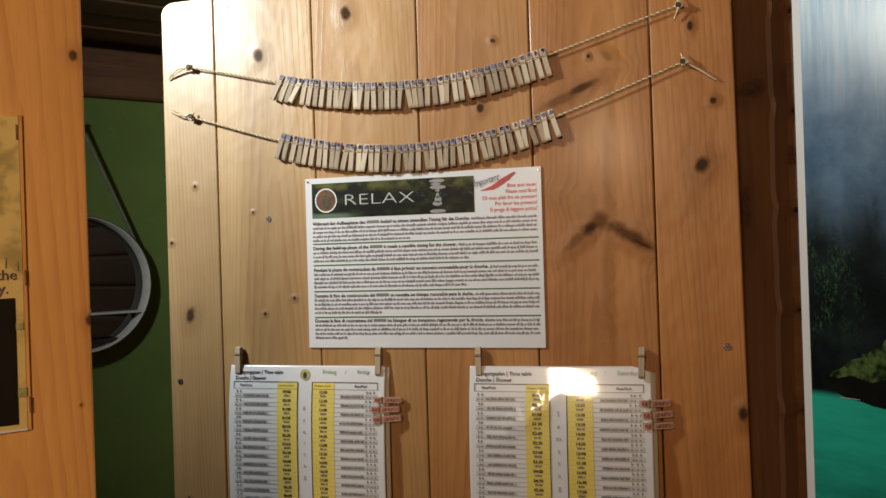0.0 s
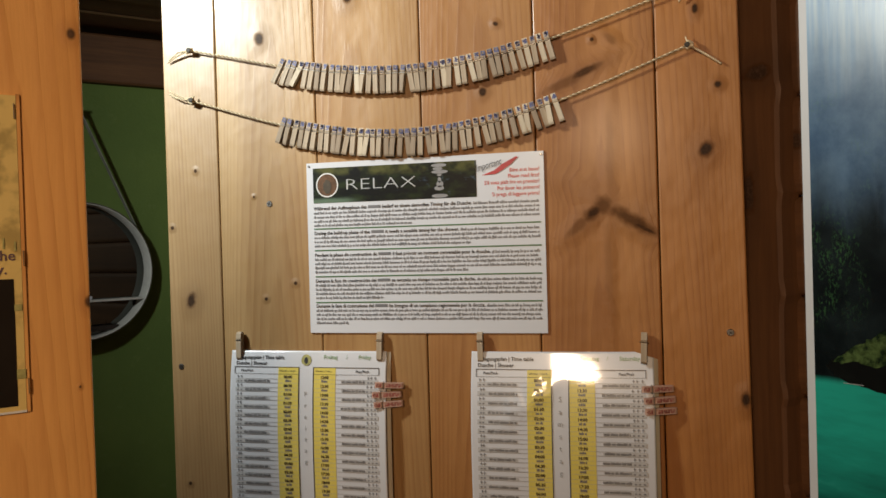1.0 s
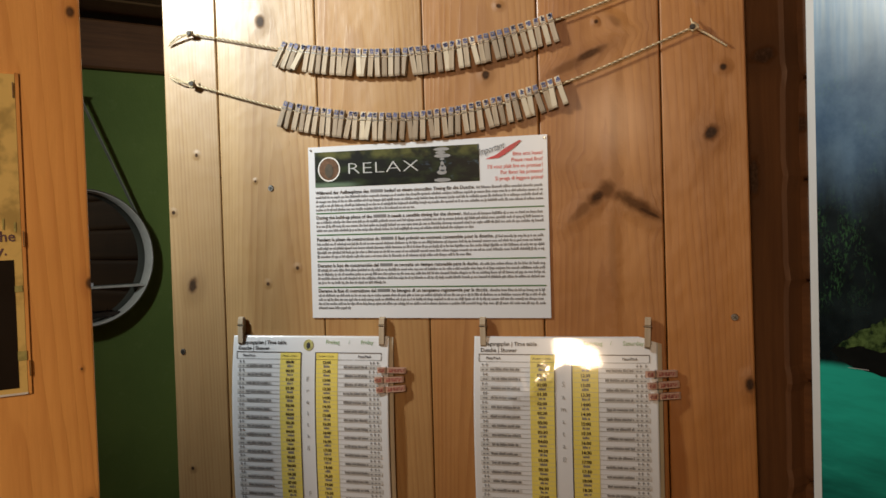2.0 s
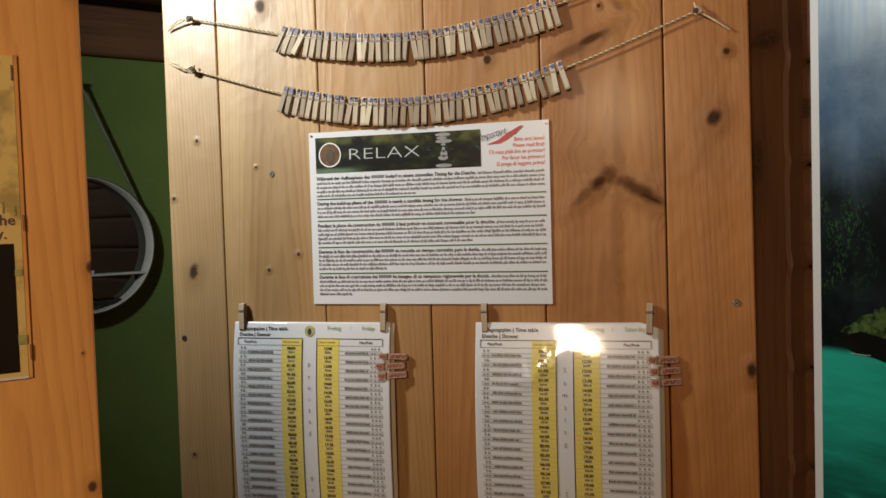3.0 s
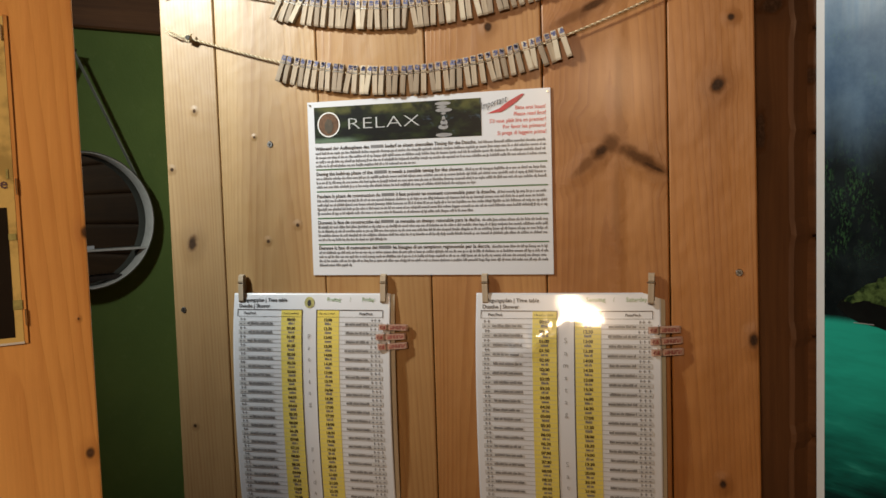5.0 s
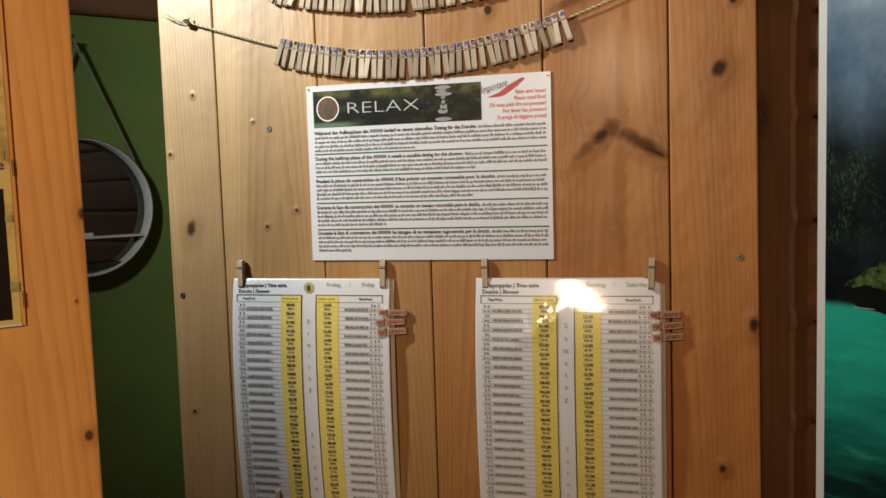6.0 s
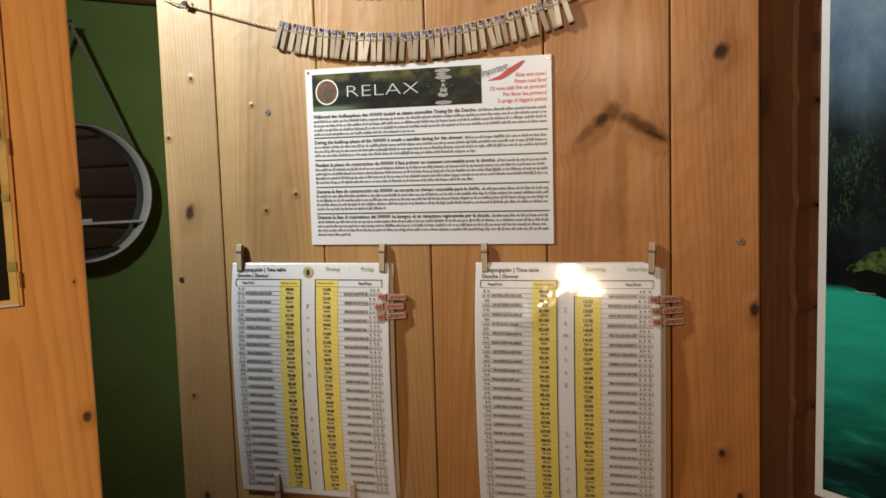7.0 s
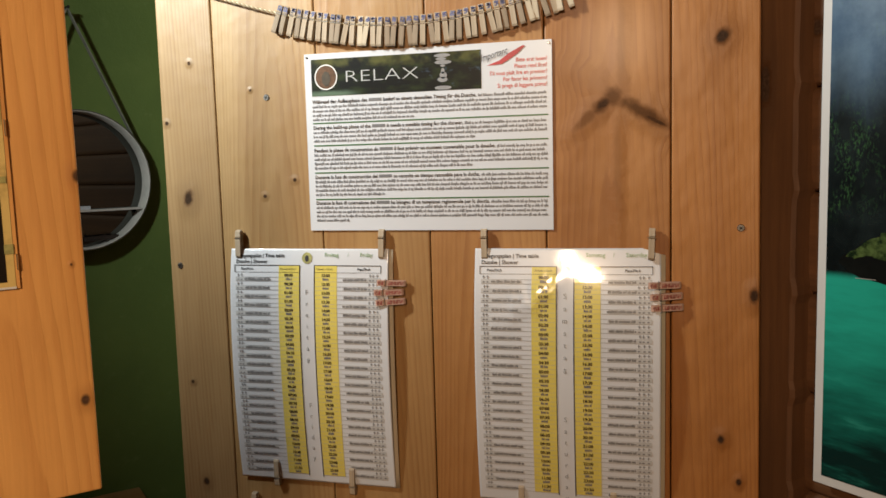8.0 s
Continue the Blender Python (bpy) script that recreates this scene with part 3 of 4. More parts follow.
nail_part = tube([(0, 0.004, 0), (0, -0.012, 0)], 0.0016, 10)
bmesh.ops.create_cone(nail_part, cap_ends=True, segments=14, radius1=0.0032, radius2=0.0028, depth=0.0015, matrix=pose(0, -0.0125, 0, 90))
nail = part("nail", nail_part, NAIL)
tagged(nail, "dark iron nail holding a knotted twine", "nail", "nails in the panel")
nail.matrix_basis = pose(-0.314, 0, 1.775, 0, 0, 8)
for x, zz in ((-0.313, 1.709), (0.317, 1.792), (0.320, 1.727)):
    copy_thing(nail, pose(x, 0, zz, 0, 0, 10 if x < 0 else -8))


def peg_half(y, sign):
    """One wooden leg of a mini peg: chamfered nose, notch for the spring."""
    o = [(0.0102, 0.0), (-0.0238, 0.0), (-0.0243, 0.6), (-0.022, 1.0), (-0.002, 1.0), (-0.001, 0.75), (0.001, 0.75), (0.002, 1.0), (0.0085, 0.75), (0.0104, 0.25)]
    b = bmesh.new()
    w, th = 0.00305, 0.0026
    f = b.faces.new([b.verts.new((-w, y + sign * th * k, zz)) for zz, k in o])
    r = bmesh.ops.extrude_face_region(b, geom=[f])
    for v in r["geom"]:
        if isinstance(v, bmesh.types.BMVert):
            v.co.x = w
    bmesh.ops.recalc_face_normals(b, faces=b.faces[:])
    return b


def build_peg(wood, ink, label, group):
    peg = thing("clothes_peg", pose(0, 0, 0), label, "clothes peg", group)
    part("leg", peg_half(-0.0004, -1), wood, peg)
    part("leg", peg_half(0.0004, 1), wood, peg)
    coil = tube([(0.0042 * s, -0.0029 if abs(s) < 0.95 else 0.0, 0.0) for s in (-1, -0.9, 0.9, 1)], 0.0005, 6)
    part("spring", coil, SPRING, peg, "thin wire spring")
    if ink:
        marks = bmesh.new()
        rnd = random.Random(ink)
        for k in range(24):
            x, zz = rnd.uniform(-0.0026, 0.0014), rnd.uniform(0.0012, 0.0084)
            w, h = rnd.choice(((0.0024, 0.0009), (0.0009, 0.0030), (0.0018, 0.0011)))
            box(x, x + w, -0.00285, -0.0023, zz, min(zz + h, 0.0094), bm=marks)
        part("ink_mark", marks, INK_BLUE, peg, "illegible blue ballpoint mark")
    return peg


GROUP = "mini pegs on the twine lines"
LABELS = ("small natural wooden peg with blue ink mark", "small pale wooden peg with blue ink mark", "small greyed wooden peg with blue ink mark")
moulds = [[build_peg(PEG_WOOD[w], 10 * w + k + 1, LABELS[w], GROUP) for k in range(3)] for w in range(3)]
rnd = random.Random(4)
used = set()
for curve, x0, x1, count in ((upper, -0.181, 0.161, 41), (lower, -0.181, 0.169, 41)):
    for i in range(count):
        x = x0 + (x1 - x0) * i / (count - 1) + rnd.uniform(-0.0008, 0.0008)
        slope = (curve(x + 0.01) - curve(x - 0.01)) / 0.02
        lean = -math.degrees(math.atan(slope)) * 0.9 + rnd.gauss(0, 3.0)
        if curve is upper and i < 4:
            lean += (16, 12, 10, 14)[i]
        w = rnd.choices((0, 1, 2), (6, 2.2, 3.0))[0]
        k = rnd.randrange(3)
        m = pose(x, -0.0068 + rnd.uniform(-0.0016, 0.0006), curve(x), rnd.uniform(-3, 5), lean, rnd.uniform(-7, 7))
        if (w, k) in used:
            copy_thing(moulds[w][k], m)
        else:
            used.add((w, k))
            moulds[w][k].matrix_basis = m


# ---------------------------------------------------------------- the laminated notice
notice = thing("laminated_notice", pose(0, -0.002, 1.400), "laminated white landscape notice fixed to the pine panel", "notice")
nw, nh = 0.1525, 0.2175
part("sheet", box(-nw, nw, -0.0006, 0.0016, 0.0, nh, 0.0002), PAPER, notice)
flush = lambda x, zz: -0.0011
over = lambda x, zz: -0.0016
banner = part("banner", flat([(-0.1435, 0.070, 0.1660, 0.2105)], flush), BANNER, notice, "dark green photo banner")
part("emblem", disc(-0.124, 0.1885, 0.0145, 0.0150, -0.0016), INK_BROWN, banner, "round brown emblem")
part("emblem_figure", disc(-0.124, 0.1865, 0.0060, 0.0095, -0.0018, 7), INK_DUSK, banner, "dark olive figure")
part("emblem_ring", disc(-0.124, 0.1885, 0.0150, 0.0155, -0.0019, inner=0.9), INK_WHITE, banner, "white ring")
part("title", text_mesh("RELAX", 0.0200, (-0.1010, 0.1815), bend=over, stretch=1.62, weight=-0.0004), INK_SILVER, banner, "thin pale capital letters")
stones = bmesh.new()
for cx, cz, rx, rz in ((0.0235, 0.2065, 0.010, 0.0022), (0.022, 0.2025, 0.0065, 0.0018), (0.0245, 0.1985, 0.0105, 0.0024), (0.024, 0.1945, 0.003, 0.0014), (0.024, 0.1885, 0.0022, 0.0034), (0.0245, 0.1835, 0.0045, 0.0040), (0.0235, 0.1785, 0.0062, 0.0030), (0.024, 0.1690, 0.0105, 0.0024)):
    me = mesh_of("tmp", disc(cx, cz, rx, rz, -0.0016, 14))
    stones.from_mesh(me)
    bpy.data.meshes.remove(me)
part("stone_stack", stones, INK_GREY, banner, "pale stacked stones in the photo")
part("handwriting", text_mesh("Important", 0.0120, (0.0, 0.0), bend=lambda x, zz: -0.0021, stretch=0.66, shear=0.45), INK, notice, "black handwritten word").matrix_basis = pose(0.0700, 0, 0.1960, 0, -14, 0)
swoosh = bmesh.new()
swoosh.faces.new([swoosh.verts.new((x, -0.0014, zz)) for x, zz in ((0.077, 0.1915), (0.092, 0.1968), (0.103, 0.2045), (0.119, 0.2125), (0.122, 0.2118), (0.113, 0.2035), (0.102, 0.1965), (0.094, 0.1925))])
part("brush_stroke", swoosh, INK_STROKE, notice, "red brush stroke")
for k, words in enumerate(("Bitte erst lesen!", "Please read first!", "S'il vous plaît lire en premier!", "Por favor lea primero!", "Si prega di leggere prima!")):
    part("red_line", text_mesh(words, 0.0066, (0.1470, 0.1945 - 0.0072 * k), bend=flush, align="RIGHT", stretch=0.86, weight=0.00008), INK_RED, notice, "red lettering")
HEADS = (("Während der Aufbauphase des", "bedarf es einem sinnvollen Timing für die Dusche.", 4, 0.157, -0.012), ("During the build-up phase of the", "it needs a sensible timing for the shower.", 3, 0.1255, 0.062),
         ("Pendant la phase de construction du", "il faut prévoir un moment convenable pour la douche.", 4, 0.0975, 0.060), ("Durante la fase de construcción del", "se necesita un tiempo razonable para la ducha.", 4, 0.0645, -0.050),
         ("Durante la fase di costruzione del", "ha bisogno di un tempismo ragionevole per la doccia.", 4, 0.0325, -0.100))
word = random.Random(8)
for k, (one, two, lines, zz, short) in enumerate(HEADS):
    a = text_mesh(one, 0.0062, (-0.1435, zz), bend=flush, weight=0.00012, stretch=0.92)
    end = max(v.co.x for v in a.vertices)
    tagged(part("bold_line", a, INK, notice, "bold black lettering"), kind="stuff")
    b = text_mesh(two, 0.0062, (end + 0.0205, zz), bend=flush, weight=0.00012, stretch=0.92)
    stop = max(v.co.x for v in b.vertices)
    tagged(part("bold_line", b, INK, notice, "bold black lettering"), kind="stuff")
    part("name_bar", flat([(end + 0.002, end + 0.0185, zz + 0.0004, zz + 0.0040)], flush), INK_SMALL, notice)
    bars = []
    for row in range(lines + 1):
        x = stop + 0.002 if row == 0 else -0.1435
        limit = 0.1465 if row < lines else short
        base = zz - row * 0.00525
        while x < limit - 0.003:
            for _ in range(word.choice((2, 3, 3, 4, 5, 6, 8, 10))):
                w = word.uniform(0.0007, 0.0013)
                if x + w > limit:
                    break
                high = word.choice((0.0022, 0.0022, 0.0023, 0.0034))
                bars.append((x, x + w, base - (0.0009 if word.random() < 0.08 else 0.0), base + high))
                x += w + 0.00025
            x += 0.0011
    tagged(part("small_print", flat(bars, flush), INK_SMALL, notice, "illegible small grey print"), kind="stuff")
    if k < 4:
        bar = (0.133, 0.1055, 0.072, 0.039)[k]
        part("divider", flat([(-0.1435, 0.1475, bar - 0.0008, bar + 0.0008)], flush), INK_GREEN, notice, "green rule between two languages")
for x, zz in ((-0.149, 0.2135), (0.149, 0.2135)):
    part("pin", box(x - 0.0012, x + 0.0012, -0.0022, -0.0005, zz - 0.0012, zz + 0.0012, 0.0005), STAPLE, notice, "tiny metal pin")


# ---------------------------------------------------------------- the two time tables
def time_table(x0, x1, z0, z1, bulge, straight, sway, warp, fold_height, day, tag, label):
    """A laminated sheet that bellies out between its pegs, with a printed grid."""
    w, h = x1 - x0, z1 - z0
    sheet = thing("time_table", pose(x0, -0.005, z0), label, "timetable", "laminated time tables")

    def belly(lift):
        def y(x, zz):
            v, u = 1 - zz / h, x / w
            along = (0.52 - u) * 0.90 + (v - 0.10) * 0.43
            fold = (u - 0.52) * 0.43 + (v - 0.10) * 0.90 + 0.010 * math.sin(along * 47) + 0.006 * math.sin(along * 101 + 1)
            crease = fold_height * math.exp(-(fold / 0.042) ** 2) * math.exp(-((along - 0.24) / 0.16) ** 2)
            out = (min(v, straight) + 0.2 * (1 - math.exp(-max(0.0, v - straight) / 0.2))) / 0.2
            return -(bulge * out * (1 - max(0.0, v) ** 3) + crease + sway * math.sin(u * 5.2 + v * 2.0) * (0.35 + v) * math.exp(-3 * v) + 0.00012 * math.sin(u * 17 + 9 * v) + 0.00004 * warp * math.sin(u * 27 + 21 * v) * math.exp(-5 * v)) + warp * w * (0.0375 * (u - 0.5) + 0.05 * (u - 0.5) ** 2) * math.exp(-2 * v) - lift
        return y

    me = flat([(0, w, 0, h)], belly(0.0), 0.0022)
    sh = part("sheet", me, PAPER, sheet, smooth=True)
    sh.modifiers.new("thickness", "SOLIDIFY").thickness = 0.0004
    back = flat([(0.003, w + 0.0045, -0.0012, h - 0.001)], lambda x, zz: belly(0.0)(x, zz) * 0.55 + 0.0022, 0.02)
    bk = part("backing_sheet", back, PAPER_EDGE, sheet, "cream sheet behind", smooth=True)
    bk.modifiers.new("thickness", "SOLIDIFY").thickness = 0.0008
    y1, y2 = belly(0.0005), belly(0.0009)
    k = w / 0.214
    X = lambda mm: mm * k / 1000
    Z = lambda mm: h - mm / 1000
    put = lambda words, size, x, zz, mat, name="lettering", al="LEFT", wt=0.0: part(name, text_mesh(words, size, (X(x), Z(zz)), bend=y2, align=al, weight=wt), mat, sheet)
    put("Belegungsplan | Time table", 0.0063, 8, 10.6, INK, "heading", wt=0.00014)
    put("Dusche | Shower", 0.0063, 8, 18.0, INK, "heading", wt=0.00014)
    put(day[0], 0.0068, 130, 9.8, INK_SAGE, "day_name", wt=0.0001)
    put("/", 0.0068, 160.5, 9.8, INK_SAGE, "day_name")
    put(day[1], 0.0068, 183 - len(day[1]), 9.8, INK_SAGE, "day_name", wt=0.0001)
    em = disc(X(106.5), Z(11.5), 0.0068, 0.0070, 0, 20)
    for v in em.verts:
        v.co.y = y2(v.co.x, v.co.z)
    em = part("emblem", em, INK_OLIVE, sheet, "round olive emblem")
    mark = disc(X(106.5), Z(12), 0.0026, 0.0042, 0, 9)
    for v in mark.verts:
        v.co.y = y2(v.co.x, v.co.z) - 0.0004
    part("emblem_mark", mark, INK, em)
    part("yellow_column", flat([(X(68), X(96.5), Z(294), Z(20.5))], y1), INK_YELLOW, sheet, "yellow printed column")
    part("yellow_column", flat([(X(117.5), X(147), Z(294), Z(20.5))], y1), INK_YELLOW, sheet, "yellow printed column")
    frame_lines = []
    for a, b in ((6, 97), (116.5, 205)):
        frame_lines += [(X(a), X(b), Z(21.1), Z(20.3)), (X(a), X(b), Z(29.6), Z(29.2))]
    frame_lines += [(X(6), X(6.8), Z(29.2), Z(20.3)), (X(204.2), X(205), Z(29.2), Z(20.3)), (X(96.3), X(97.4), Z(296), Z(20.3)), (X(116.2), X(117.4), Z(296), Z(20.3))]
    part("table_frame", flat(frame_lines, y2), INK, sheet, "thin black table frame")
    for words, x in (("Platz/Pitch", 15), ("Platz/Pitch", 174)):
        put(words, 0.0042, x, 26.6, INK, "column_title", wt=0.0001)
    for x in (70, 119.5):
        put("Uhrzeit o'clock", 0.0036, x, 26.4, INK, "column_title")
    grey, pale_, thin = [], [], []
    rr = random.Random(tag)

    def words_at(x, end, z0, z1):
        """Small print as letter-wide bars with gaps between words."""
        while x < end:
            stop = x + rr.choice((3.2, 5.0, 7.5, 11.0))
            while x < min(stop, end):
                lw = rr.uniform(0.8, 1.4)
                grey.append((X(x), X(x + lw), Z(z0), Z(z1 + rr.choice((0.0, 0.0, -0.7)))))
                x += lw + 0.22
            x += 0.9

    for row in range(24):
        top = 30.2 + row * 11.0
        for base, col in ((row // 2, 82), (12 + row // 2, 132)):
            put("%02d:%s" % (base, "30" if row % 2 else "00"), 0.0052, col, top + 4.6, INK, "time", "CENTER", 0.00018)
        for c in (78, 128):
            words_at(c, c + 8.0, top + 9.2, top + 6.8)
        for a, b in ((8, 68), (147, 204)):
            thin += [(X(a), X(b), Z(top + 5.9), Z(top + 5.4)), (X(a), X(b), Z(top + 10.9), Z(top + 10.3))]
        for a, b in ((68, 96.5), (117.5, 147)):
            thin += [(X(a), X(b), Z(top + 5.8), Z(top + 5.5)), (X(a), X(b), Z(top + 10.8), Z(top + 10.5))]
        words_at(21 + rr.uniform(-1, 1), 54 + rr.uniform(-2, 2), top + 9.4, top + 7.0)
        words_at(156 + rr.uniform(-2, 1), 186, top + 9.4, top + 7.0)
        for a in (10.5, 14.5, 189, 194, 199):
            q = rr.uniform(0, 1.5)
            grey.append((X(a + q), X(a + q + 0.9), Z(top + 4.8), Z(top + 1.0)))
            grey.append((X(a + q - 0.8), X(a + q + 2.2), Z(top + 3.1), Z(top + 2.3)))
            grey.append((X(a + q - 0.6), X(a + q + 1.9), Z(top + 9.4), Z(top + 7.9)))
        pale_ += [(X(8), X(23), Z(top + 10.4), Z(top + 5.8)), (X(187), X(204), Z(top + 10.4), Z(top + 5.8)), (X(23), X(56), Z(top + 9.8), Z(top + 6.6)), (X(155), X(186), Z(top + 9.8), Z(top + 6.6))]
    tagged(part("grey_print", flat(grey, y2), INK_SMALL, sheet, "illegible small grey print"), kind="stuff")
    tagged(part("pale_print", flat(pale_, belly(0.0007)), INK_FAINT, sheet, "illegible faint print"), kind="stuff")
    tagged(part("row_rule", flat(thin, belly(0.0006)), INK_PALE, sheet, "thin grey row rules"), kind="stuff")
    row = 57
    for name in day:
        for ch in name:
            put(ch, 0.0085, 106.5, row, INK_GREY, "spelled_letter", "CENTER")
            row += 14.2
        row += 46
    return sheet


time_table(-0.2635, -0.0495, 1.0735, 1.3775, 0.0140, 0.0, 0.0006, 0.0, 0.0, ("Freitag", "Friday"), 3, "bulging laminated timetable with yellow columns, headed Friday")
time_table(0.0595, 0.2735, 1.0700, 1.3785, 0.0134, 0.09, 0.0002, 1.0, 0.0024, ("Samstag", "Saturday"), 5, "shiny laminated timetable with yellow columns, headed Saturday")

PLAIN_PEG = "small bare wooden peg nailed to the pine panel"
big = build_peg(PEG_WOOD[0], 0, PLAIN_PEG, "pegs holding the time tables")
big.matrix_basis = pose(-0.2515, -0.0058, 1.391, 0, 1, 0) @ Matrix.Diagonal((1.1, 1.6, 1.03, 1))
for x, zz, a in ((-0.0575, 1.391, 2), (0.0705, 1.391, -1), (0.2630, 1.391, 2)):
    copy_thing(big, pose(x, -0.0058, zz, 0, a, 0))
for x, zz in ((-0.212, 1.0755), (-0.107, 1.0715), (0.111, 1.0660), (0.22, 1.0660)):
    copy_thing(big, pose(x, -0.0058, zz, 0, 180, 0))
copy_thing(big, pose(-0.247, -0.0058, 1.042, 0, 2, 0))

reds = build_peg(PEG_RED, 0, "small pinkish peg with red lettering clipped to a timetable edge", "red pegs on the time tables")
letter = random.Random(21)
strokes, zz = [], -0.0212
while zz < 0.0092:
    step = letter.uniform(0.0010, 0.0019)
    if not -0.0032 < zz < 0.0026:
        strokes += [(-0.0019, 0.0019, zz, zz + step * 0.45), (-0.0019 if letter.random() < 0.5 else 0.0006, 0.0019 if letter.random() < 0.6 else -0.0002, zz, zz + step)]
    zz += step + 0.0004
tagged(part("red_label", flat(strokes, lambda x, zz: -0.0031), INK_WORN, reds, "worn illegible red lettering"), kind="stuff")
spots = [(-0.046, 1.3365, 4), (-0.050, 1.3245, 1), (-0.048, 1.3125, -1), (0.276, 1.3375, 1), (0.278, 1.3245, -1), (0.279, 1.3120, 0)]
for i, (x, zz, a) in enumerate(spots):
    m = pose(x - 0.006, -0.0136 if x < 0 else -0.0125, zz, 0, -91 + a, 19) @ Matrix.Diagonal((1.08, 1.0, 1.03, 1))
    if i:
        copy_thing(reds, m)
    else:
        reds.matrix_basis = m


# ---------------------------------------------------------------- left pine partition with a stapled print
F_PART = ROOM @ pose(1.965, -0.759, 1.266, 0, 0, 90) @ pose(0, 0, 0, 0, -0.45, 0)
partition = thing("pine_partition", F_PART, "varnished orange pine partition board hanging from the ceiling", "partition")
P_PINE = pine("partition_pine", ((-0.006, 0.390, 0.0032, 0.0045, 0), (-0.0005, 0.210, 0.0035, 0.0045, 0), (-0.006, 0.063, 0.0032, 0.0042, 0), (-0.008, 0.153, 0.0010, 0.0012, 0)),
              (0.86, 0.455, 0.145), (0.54, 0.215, 0.055), shift=21.0, scale=0.7, heart=(-0.075, 160.0), dents=3.0)
part("board", box(-0.145, 0.0, 0.0, 0.018, 0.0, TOP - 0.05 - 1.266, 0.0012, 2), P_PINE, partition)
for k in range(1, 6):
    part("board", box(-0.145 - k * 0.146, -0.001 - k * 0.146, 0.0, 0.018, 0.0, TOP - 0.05 - 1.266, 0.0012, 2), P_PINE, partition)

print_sheet = thing("stapled_print", F_PART @ pose(-0.0405, -0.0015, 0.141), "yellow laminated print with a dark photo, stapled to pine", "poster")
part("sheet", box(-0.290, 0.0, -0.0006, 0.0012, 0.0, 0.205, 0.0002), YELLOW_SHEET, print_sheet)
part("white_margin", flat([(-0.290, 0.0, 0.0, 0.0014)], lambda x, zz: -0.0009), INK_WHITE, print_sheet, "pale lower margin")
part("photo", flat([(-0.2, -0.0050, 0.0045, 0.0865)], lambda x, zz: -0.0010), plain("black_photo_print", (0.012, 0.010, 0.009), 0.3, 0.3, 20.0, 0.0, coat=1.0), print_sheet, "nearly black photo")
VIOLET = plain("violet_print", (0.14, 0.085, 0.11), 0.35, 0.2, 100.0, 0.0, coat=0.8)
under = lambda x, zz: -0.0011
part("lettering", text_mesh("the", 0.0094, (-0.0035, 0.0985), bend=under, align="RIGHT", weight=0.00012), VIOLET, print_sheet, "dark violet lettering")
part("lettering", text_mesh("tly.", 0.0094, (-0.0085, 0.0898), bend=under, align="RIGHT", weight=0.00012), VIOLET, print_sheet, "dark violet lettering")
part("lettering_bar", flat([(-0.060, -0.0200, 0.0990, 0.1045)], under), VIOLET, print_sheet, "dark violet lettering cut short")
twigs = bmesh.new()
for x, zz, w, h in ((-0.016, 0.105, 0.0006, 0.006), (-0.010, 0.106, 0.0005, 0.007), (-0.0035, 0.1045, 0.0006, 0.006), (-0.003, 0.066, 0.0022, 0.0040), (-0.0025, 0.022, 0.0026, 0.006), (-0.024, 0.143, 0.003, 0.006), (-0.026, 0.178, 0.004, 0.007)):
    box(x - w, x + w, -0.0013, -0.0008, zz, zz + h, bm=twigs)
tagged(part("twig_pattern", twigs, INK_OLIVE, print_sheet, "thin printed twigs"), kind="stuff")
part("laminate_edge", box(0.0, 0.0022, -0.0002, 0.0012, 0.0, 0.206), P_PINE, print_sheet, "clear laminate rim")
for x, zz in ((-0.0015, 0.190), (0.001, 0.095), (0.0015, 0.012)):
    part("staple", tube([(x, 0.0, zz), (x, -0.0018, zz), (x, -0.0018, zz + 0.0095), (x, 0.0, zz + 0.0095)], 0.0004, 6), STAPLE, print_sheet, "thin bright staple")


# ---------------------------------------------------------------- round mirror on the green wall
F_MIR = ROOM @ pose(0.038, -0.499, 1.462, 0, 0, 100)
mirror = thing("round_mirror", F_MIR, "round mirror with deep grey rim hung by a strap", "mirror")


def lathe(profile, sides=96):
    b = bmesh.new()
    rings = [[b.verts.new((r * math.cos(2 * math.pi * i / sides), y, r * math.sin(2 * math.pi * i / sides))) for i in range(sides)] for r, y in profile]
    for a, c in zip(rings, rings[1:]):
        for i in range(sides):
            b.faces.new((a[i], a[(i + 1) % sides], c[(i + 1) % sides], c[i]))
    bmesh.ops.recalc_face_normals(b, faces=b.faces[:])
    return b


R = 0.196
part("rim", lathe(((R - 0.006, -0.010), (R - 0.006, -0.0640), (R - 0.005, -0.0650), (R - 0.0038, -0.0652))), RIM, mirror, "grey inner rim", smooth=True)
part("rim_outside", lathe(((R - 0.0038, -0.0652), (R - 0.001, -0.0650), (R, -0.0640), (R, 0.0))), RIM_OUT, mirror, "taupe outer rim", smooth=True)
part("mirror_glass", disc(0, 0, R - 0.006, R - 0.006, 0.0, 96), GLASS, mirror, "dark mirror glass").matrix_basis = pose(0, -0.012, 0)
part("back_plate", disc(0, 0, R - 0.004, R - 0.004, -0.001, 64), RIM_OUT, mirror)
half = math.sqrt((R - 0.007) ** 2 - 0.082 ** 2)
part("shelf", box(-half, half, -0.060, -0.013, -0.088, -0.082, 0.001), RIM, mirror, "narrow grey shelf")


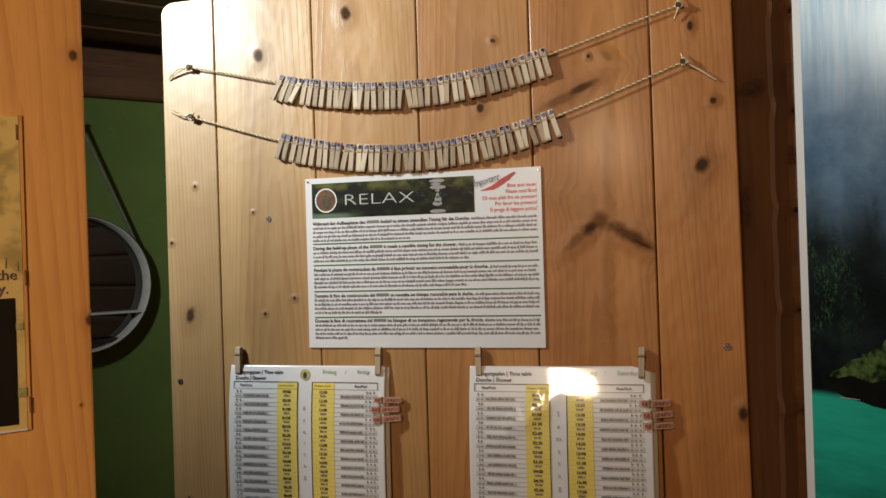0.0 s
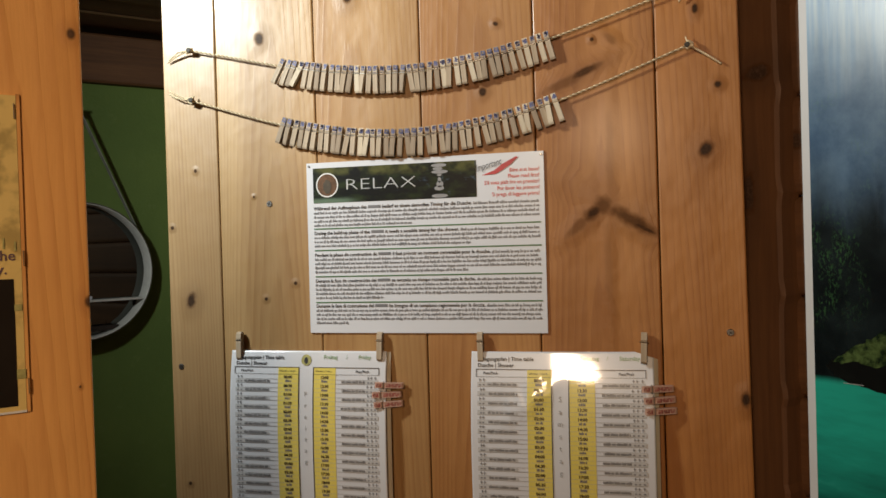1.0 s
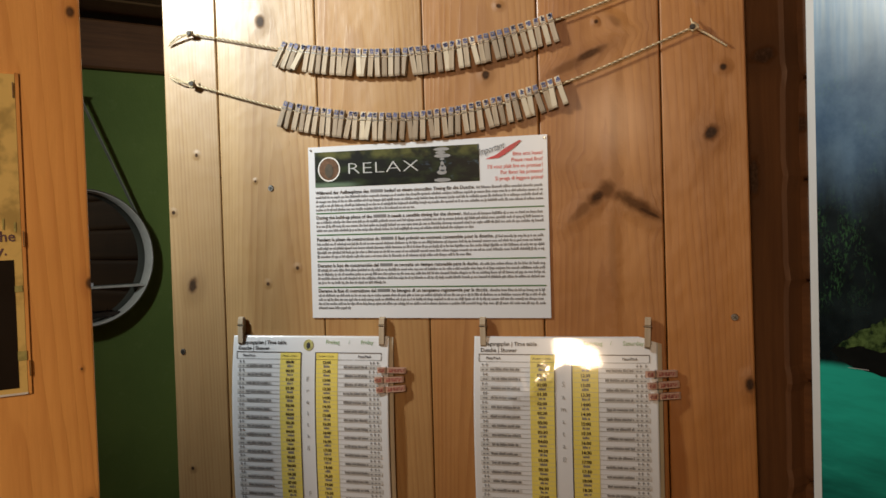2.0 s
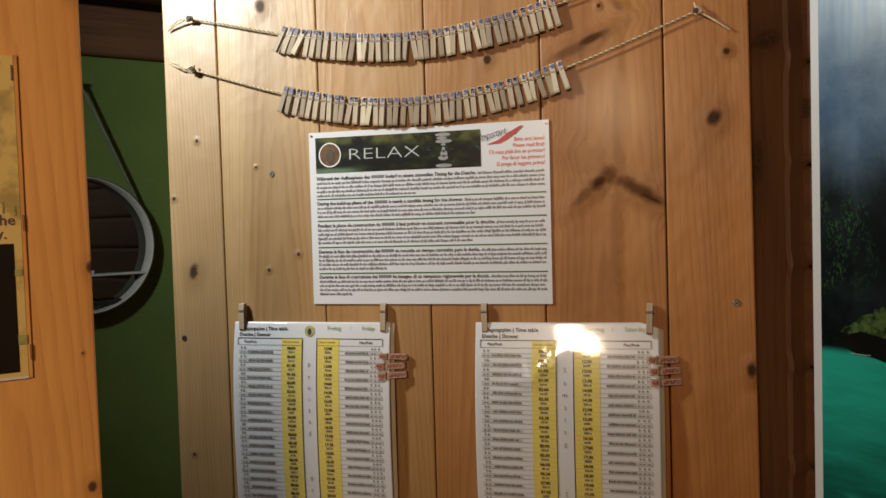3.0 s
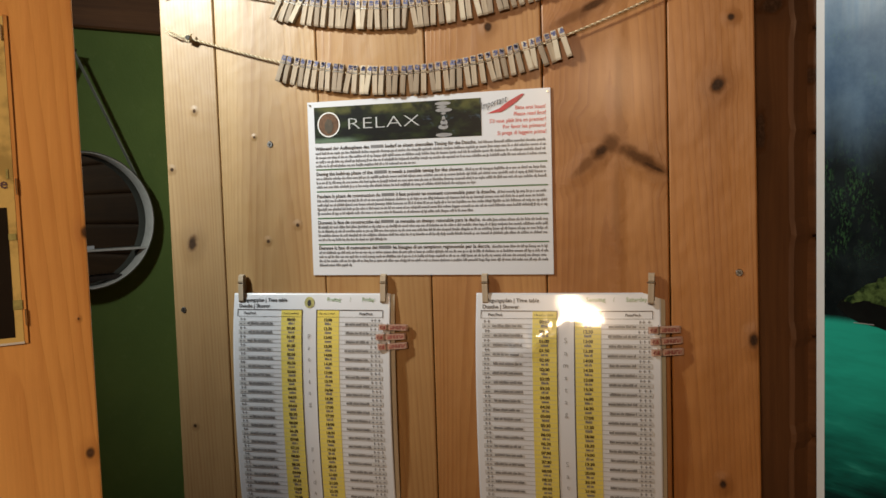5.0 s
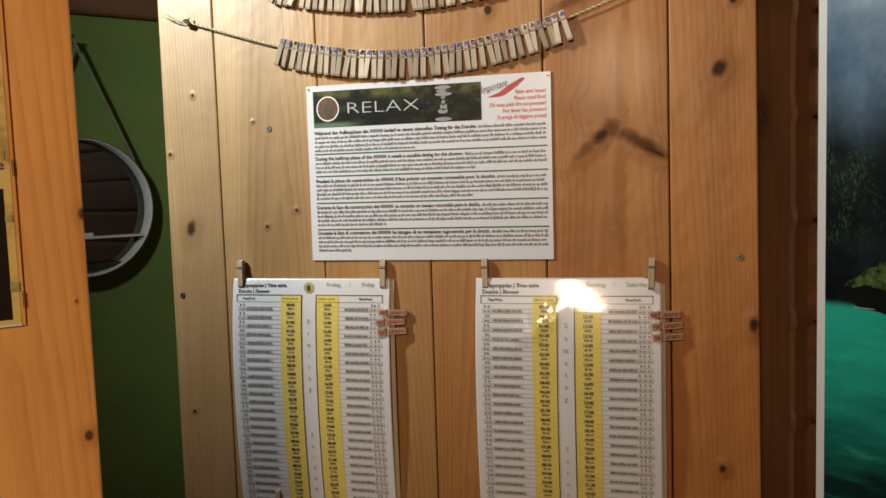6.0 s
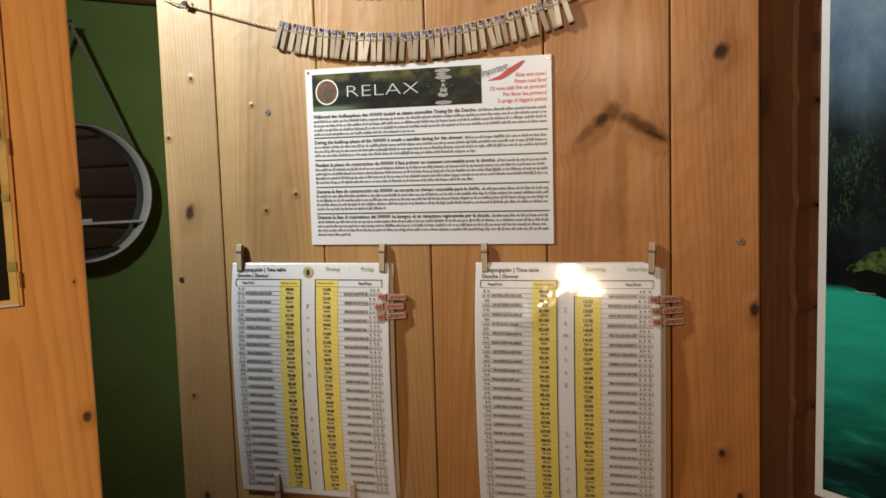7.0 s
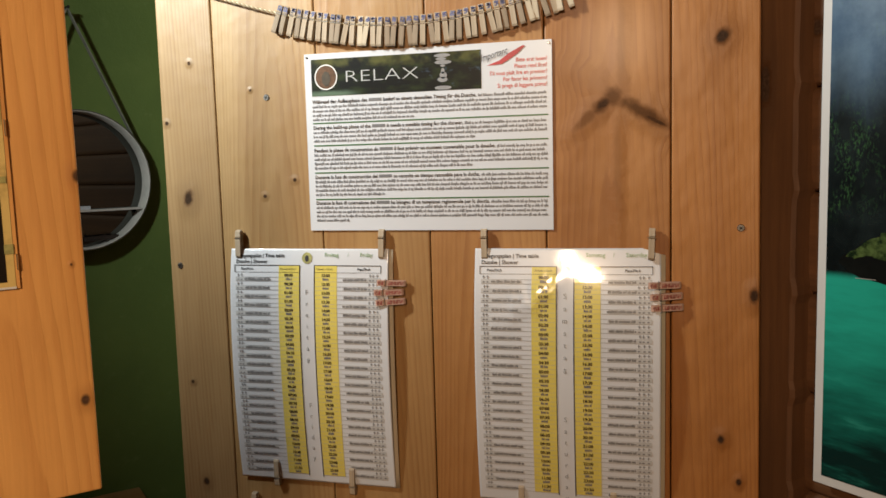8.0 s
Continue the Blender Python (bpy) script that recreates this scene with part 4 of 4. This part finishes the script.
def strap(x0, z0, x1, z1):
    d = Vector((x1 - x0, 0, z1 - z0))
    ang = math.degrees(math.atan2(d.z, d.x))
    ob = part("strap", box(0, d.length, -0.018, -0.0, -0.0012, 0.0012, 0.0005), STRAP, mirror, "narrow grey leather strap")
    ob.matrix_basis = pose(x0, -0.030, z0, 0, -ang, 0)
    return ob


strap(0.001, 0.470, 0.175, 0.088)
strap(-0.001, 0.470, -0.175, 0.088)
peg_hook = part("wall_hook", tube([(0, 0.045, 0.0), (0, -0.055, 0.004)], 0.004, 10), NAIL)
peg_hook.matrix_basis = F_MIR @ pose(0, 0, 0.469)
tagged(peg_hook, "small dark wall hook carrying the mirror strap", "hook")

brush = thing("bristle_brush", F_MIR @ pose(0.055, -0.038, -0.182), "dark round bristle brush lying in the mirror rim", "brush")
part("core", tube([(-0.05, 0, 0.016), (0.045, 0, 0.018)], 0.007, 10), BRISTLE, brush)
hairs = bmesh.new()
rb = random.Random(2)
for k in range(260):
    a, x = rb.uniform(0, 2 * math.pi), rb.uniform(-0.05, 0.045)
    r = rb.uniform(0.013, 0.019)
    c = Vector((x, 0, 0.017))
    e = c + Vector((rb.uniform(-0.004, 0.004), r * math.cos(a), r * math.sin(a)))
    side = Vector((0.0006, 0, 0))
    hairs.faces.new([hairs.verts.new(c - side), hairs.verts.new(c + side), hairs.verts.new(e)])
tagged(part("bristles", hairs, BRISTLE, brush), kind="stuff")
card = part("small_card", box(-0.028, 0.0, -0.001, 0.0, 0.0, 0.010), PAPER)
card.matrix_basis = F_MIR @ pose(0.030, -0.030, -0.0818, 8, 0, 0)
tagged(card, "tiny white card standing on the mirror shelf", "card")


# ---------------------------------------------------------------- grotto poster on the log wall
poster = thing("grotto_poster", ROOM @ pose(2.0115, -0.030, 0), "glossy poster of a turquoise grotto with white border", "poster")
part("sheet", box(0.0, 0.62, 0.0, 0.010, 1.115, 2.02, 0.0008), plain("white_poster_border", (0.62, 0.63, 0.64), 0.4, 0.03, 30.0, 0.02, coat=0.3), poster, "white bordered panel")
pic = part("picture", flat([(0.0105, 0.6095, 1.1255, 2.0095)], lambda x, zz: -0.0008, 0.3), POSTER, poster, "pale blue top, dark rock and turquoise water")
def ragged(outline, amount):
    """The outline with each side broken into short uneven steps."""
    rr, out = random.Random(12), []
    for (x0, z0), (x1, z1) in zip(outline, outline[1:] + outline[:1]):
        steps = max(1, round(math.hypot(x1 - x0, z1 - z0) / 0.004))
        out += [(x0 + (x1 - x0) * k / steps + rr.uniform(-amount, amount), z0 + (z1 - z0) * k / steps + rr.uniform(-amount, amount)) for k in range(steps)]
    return out


rock = bmesh.new()
rock.faces.new([rock.verts.new((x, -0.0014, zz)) for x, zz in ragged([(0.024, 1.366), (0.029, 1.372), (0.040, 1.378), (0.055, 1.388), (0.079, 1.402), (0.11, 1.425), (0.19, 1.44), (0.30, 1.39), (0.30, 1.345), (0.19, 1.335), (0.079, 1.345), (0.05, 1.351), (0.034, 1.357)], 0.0008)])
ROCK = plain("dark_rock_print", (0.005, 0.006, 0.005), 0.5, 0.6, 40.0, 0.0)
ROCK.node_tree.nodes["Principled BSDF"].inputs["Specular IOR Level"].default_value = 0.1
part("dark_rock", rock, ROCK, pic, "dark wet rock")
green = bmesh.new()
green.faces.new([green.verts.new((x, -0.0019, zz)) for x, zz in ragged([(0.030, 1.370), (0.036, 1.375), (0.046, 1.381), (0.060, 1.391), (0.079, 1.402), (0.11, 1.425), (0.19, 1.438), (0.28, 1.40), (0.19, 1.385), (0.11, 1.378), (0.079, 1.370), (0.060, 1.374), (0.047, 1.371)], 0.0014)])
part("moss", green, MOSS, pic, "bright green moss on the rock")
part("foam", flat([(0.044, 0.066, 1.3495, 1.3502)], lambda x, zz: -0.0019), INK_PALE, pic, "thin white foam line")


# ---------------------------------------------------------------- bench by the green wall
bench = thing("wooden_bench", ROOM @ pose(0.03, -0.375, 0), "low pale wooden bench against the green wall", "bench")
B_PINE = pine("bench_pine", (), shift=31.0, axis="y")
part("seat", box(0.0, 0.30, -1.2, 0.0, 0.495, 0.532, 0.003), B_PINE, bench)
for x, y_ in ((0.02, -0.06), (0.24, -0.06), (0.02, -1.18), (0.24, -1.18)):
    part("leg", box(x, x + 0.045, y_, y_ + 0.045, 0.0, 0.495, 0.003), B_PINE, bench)
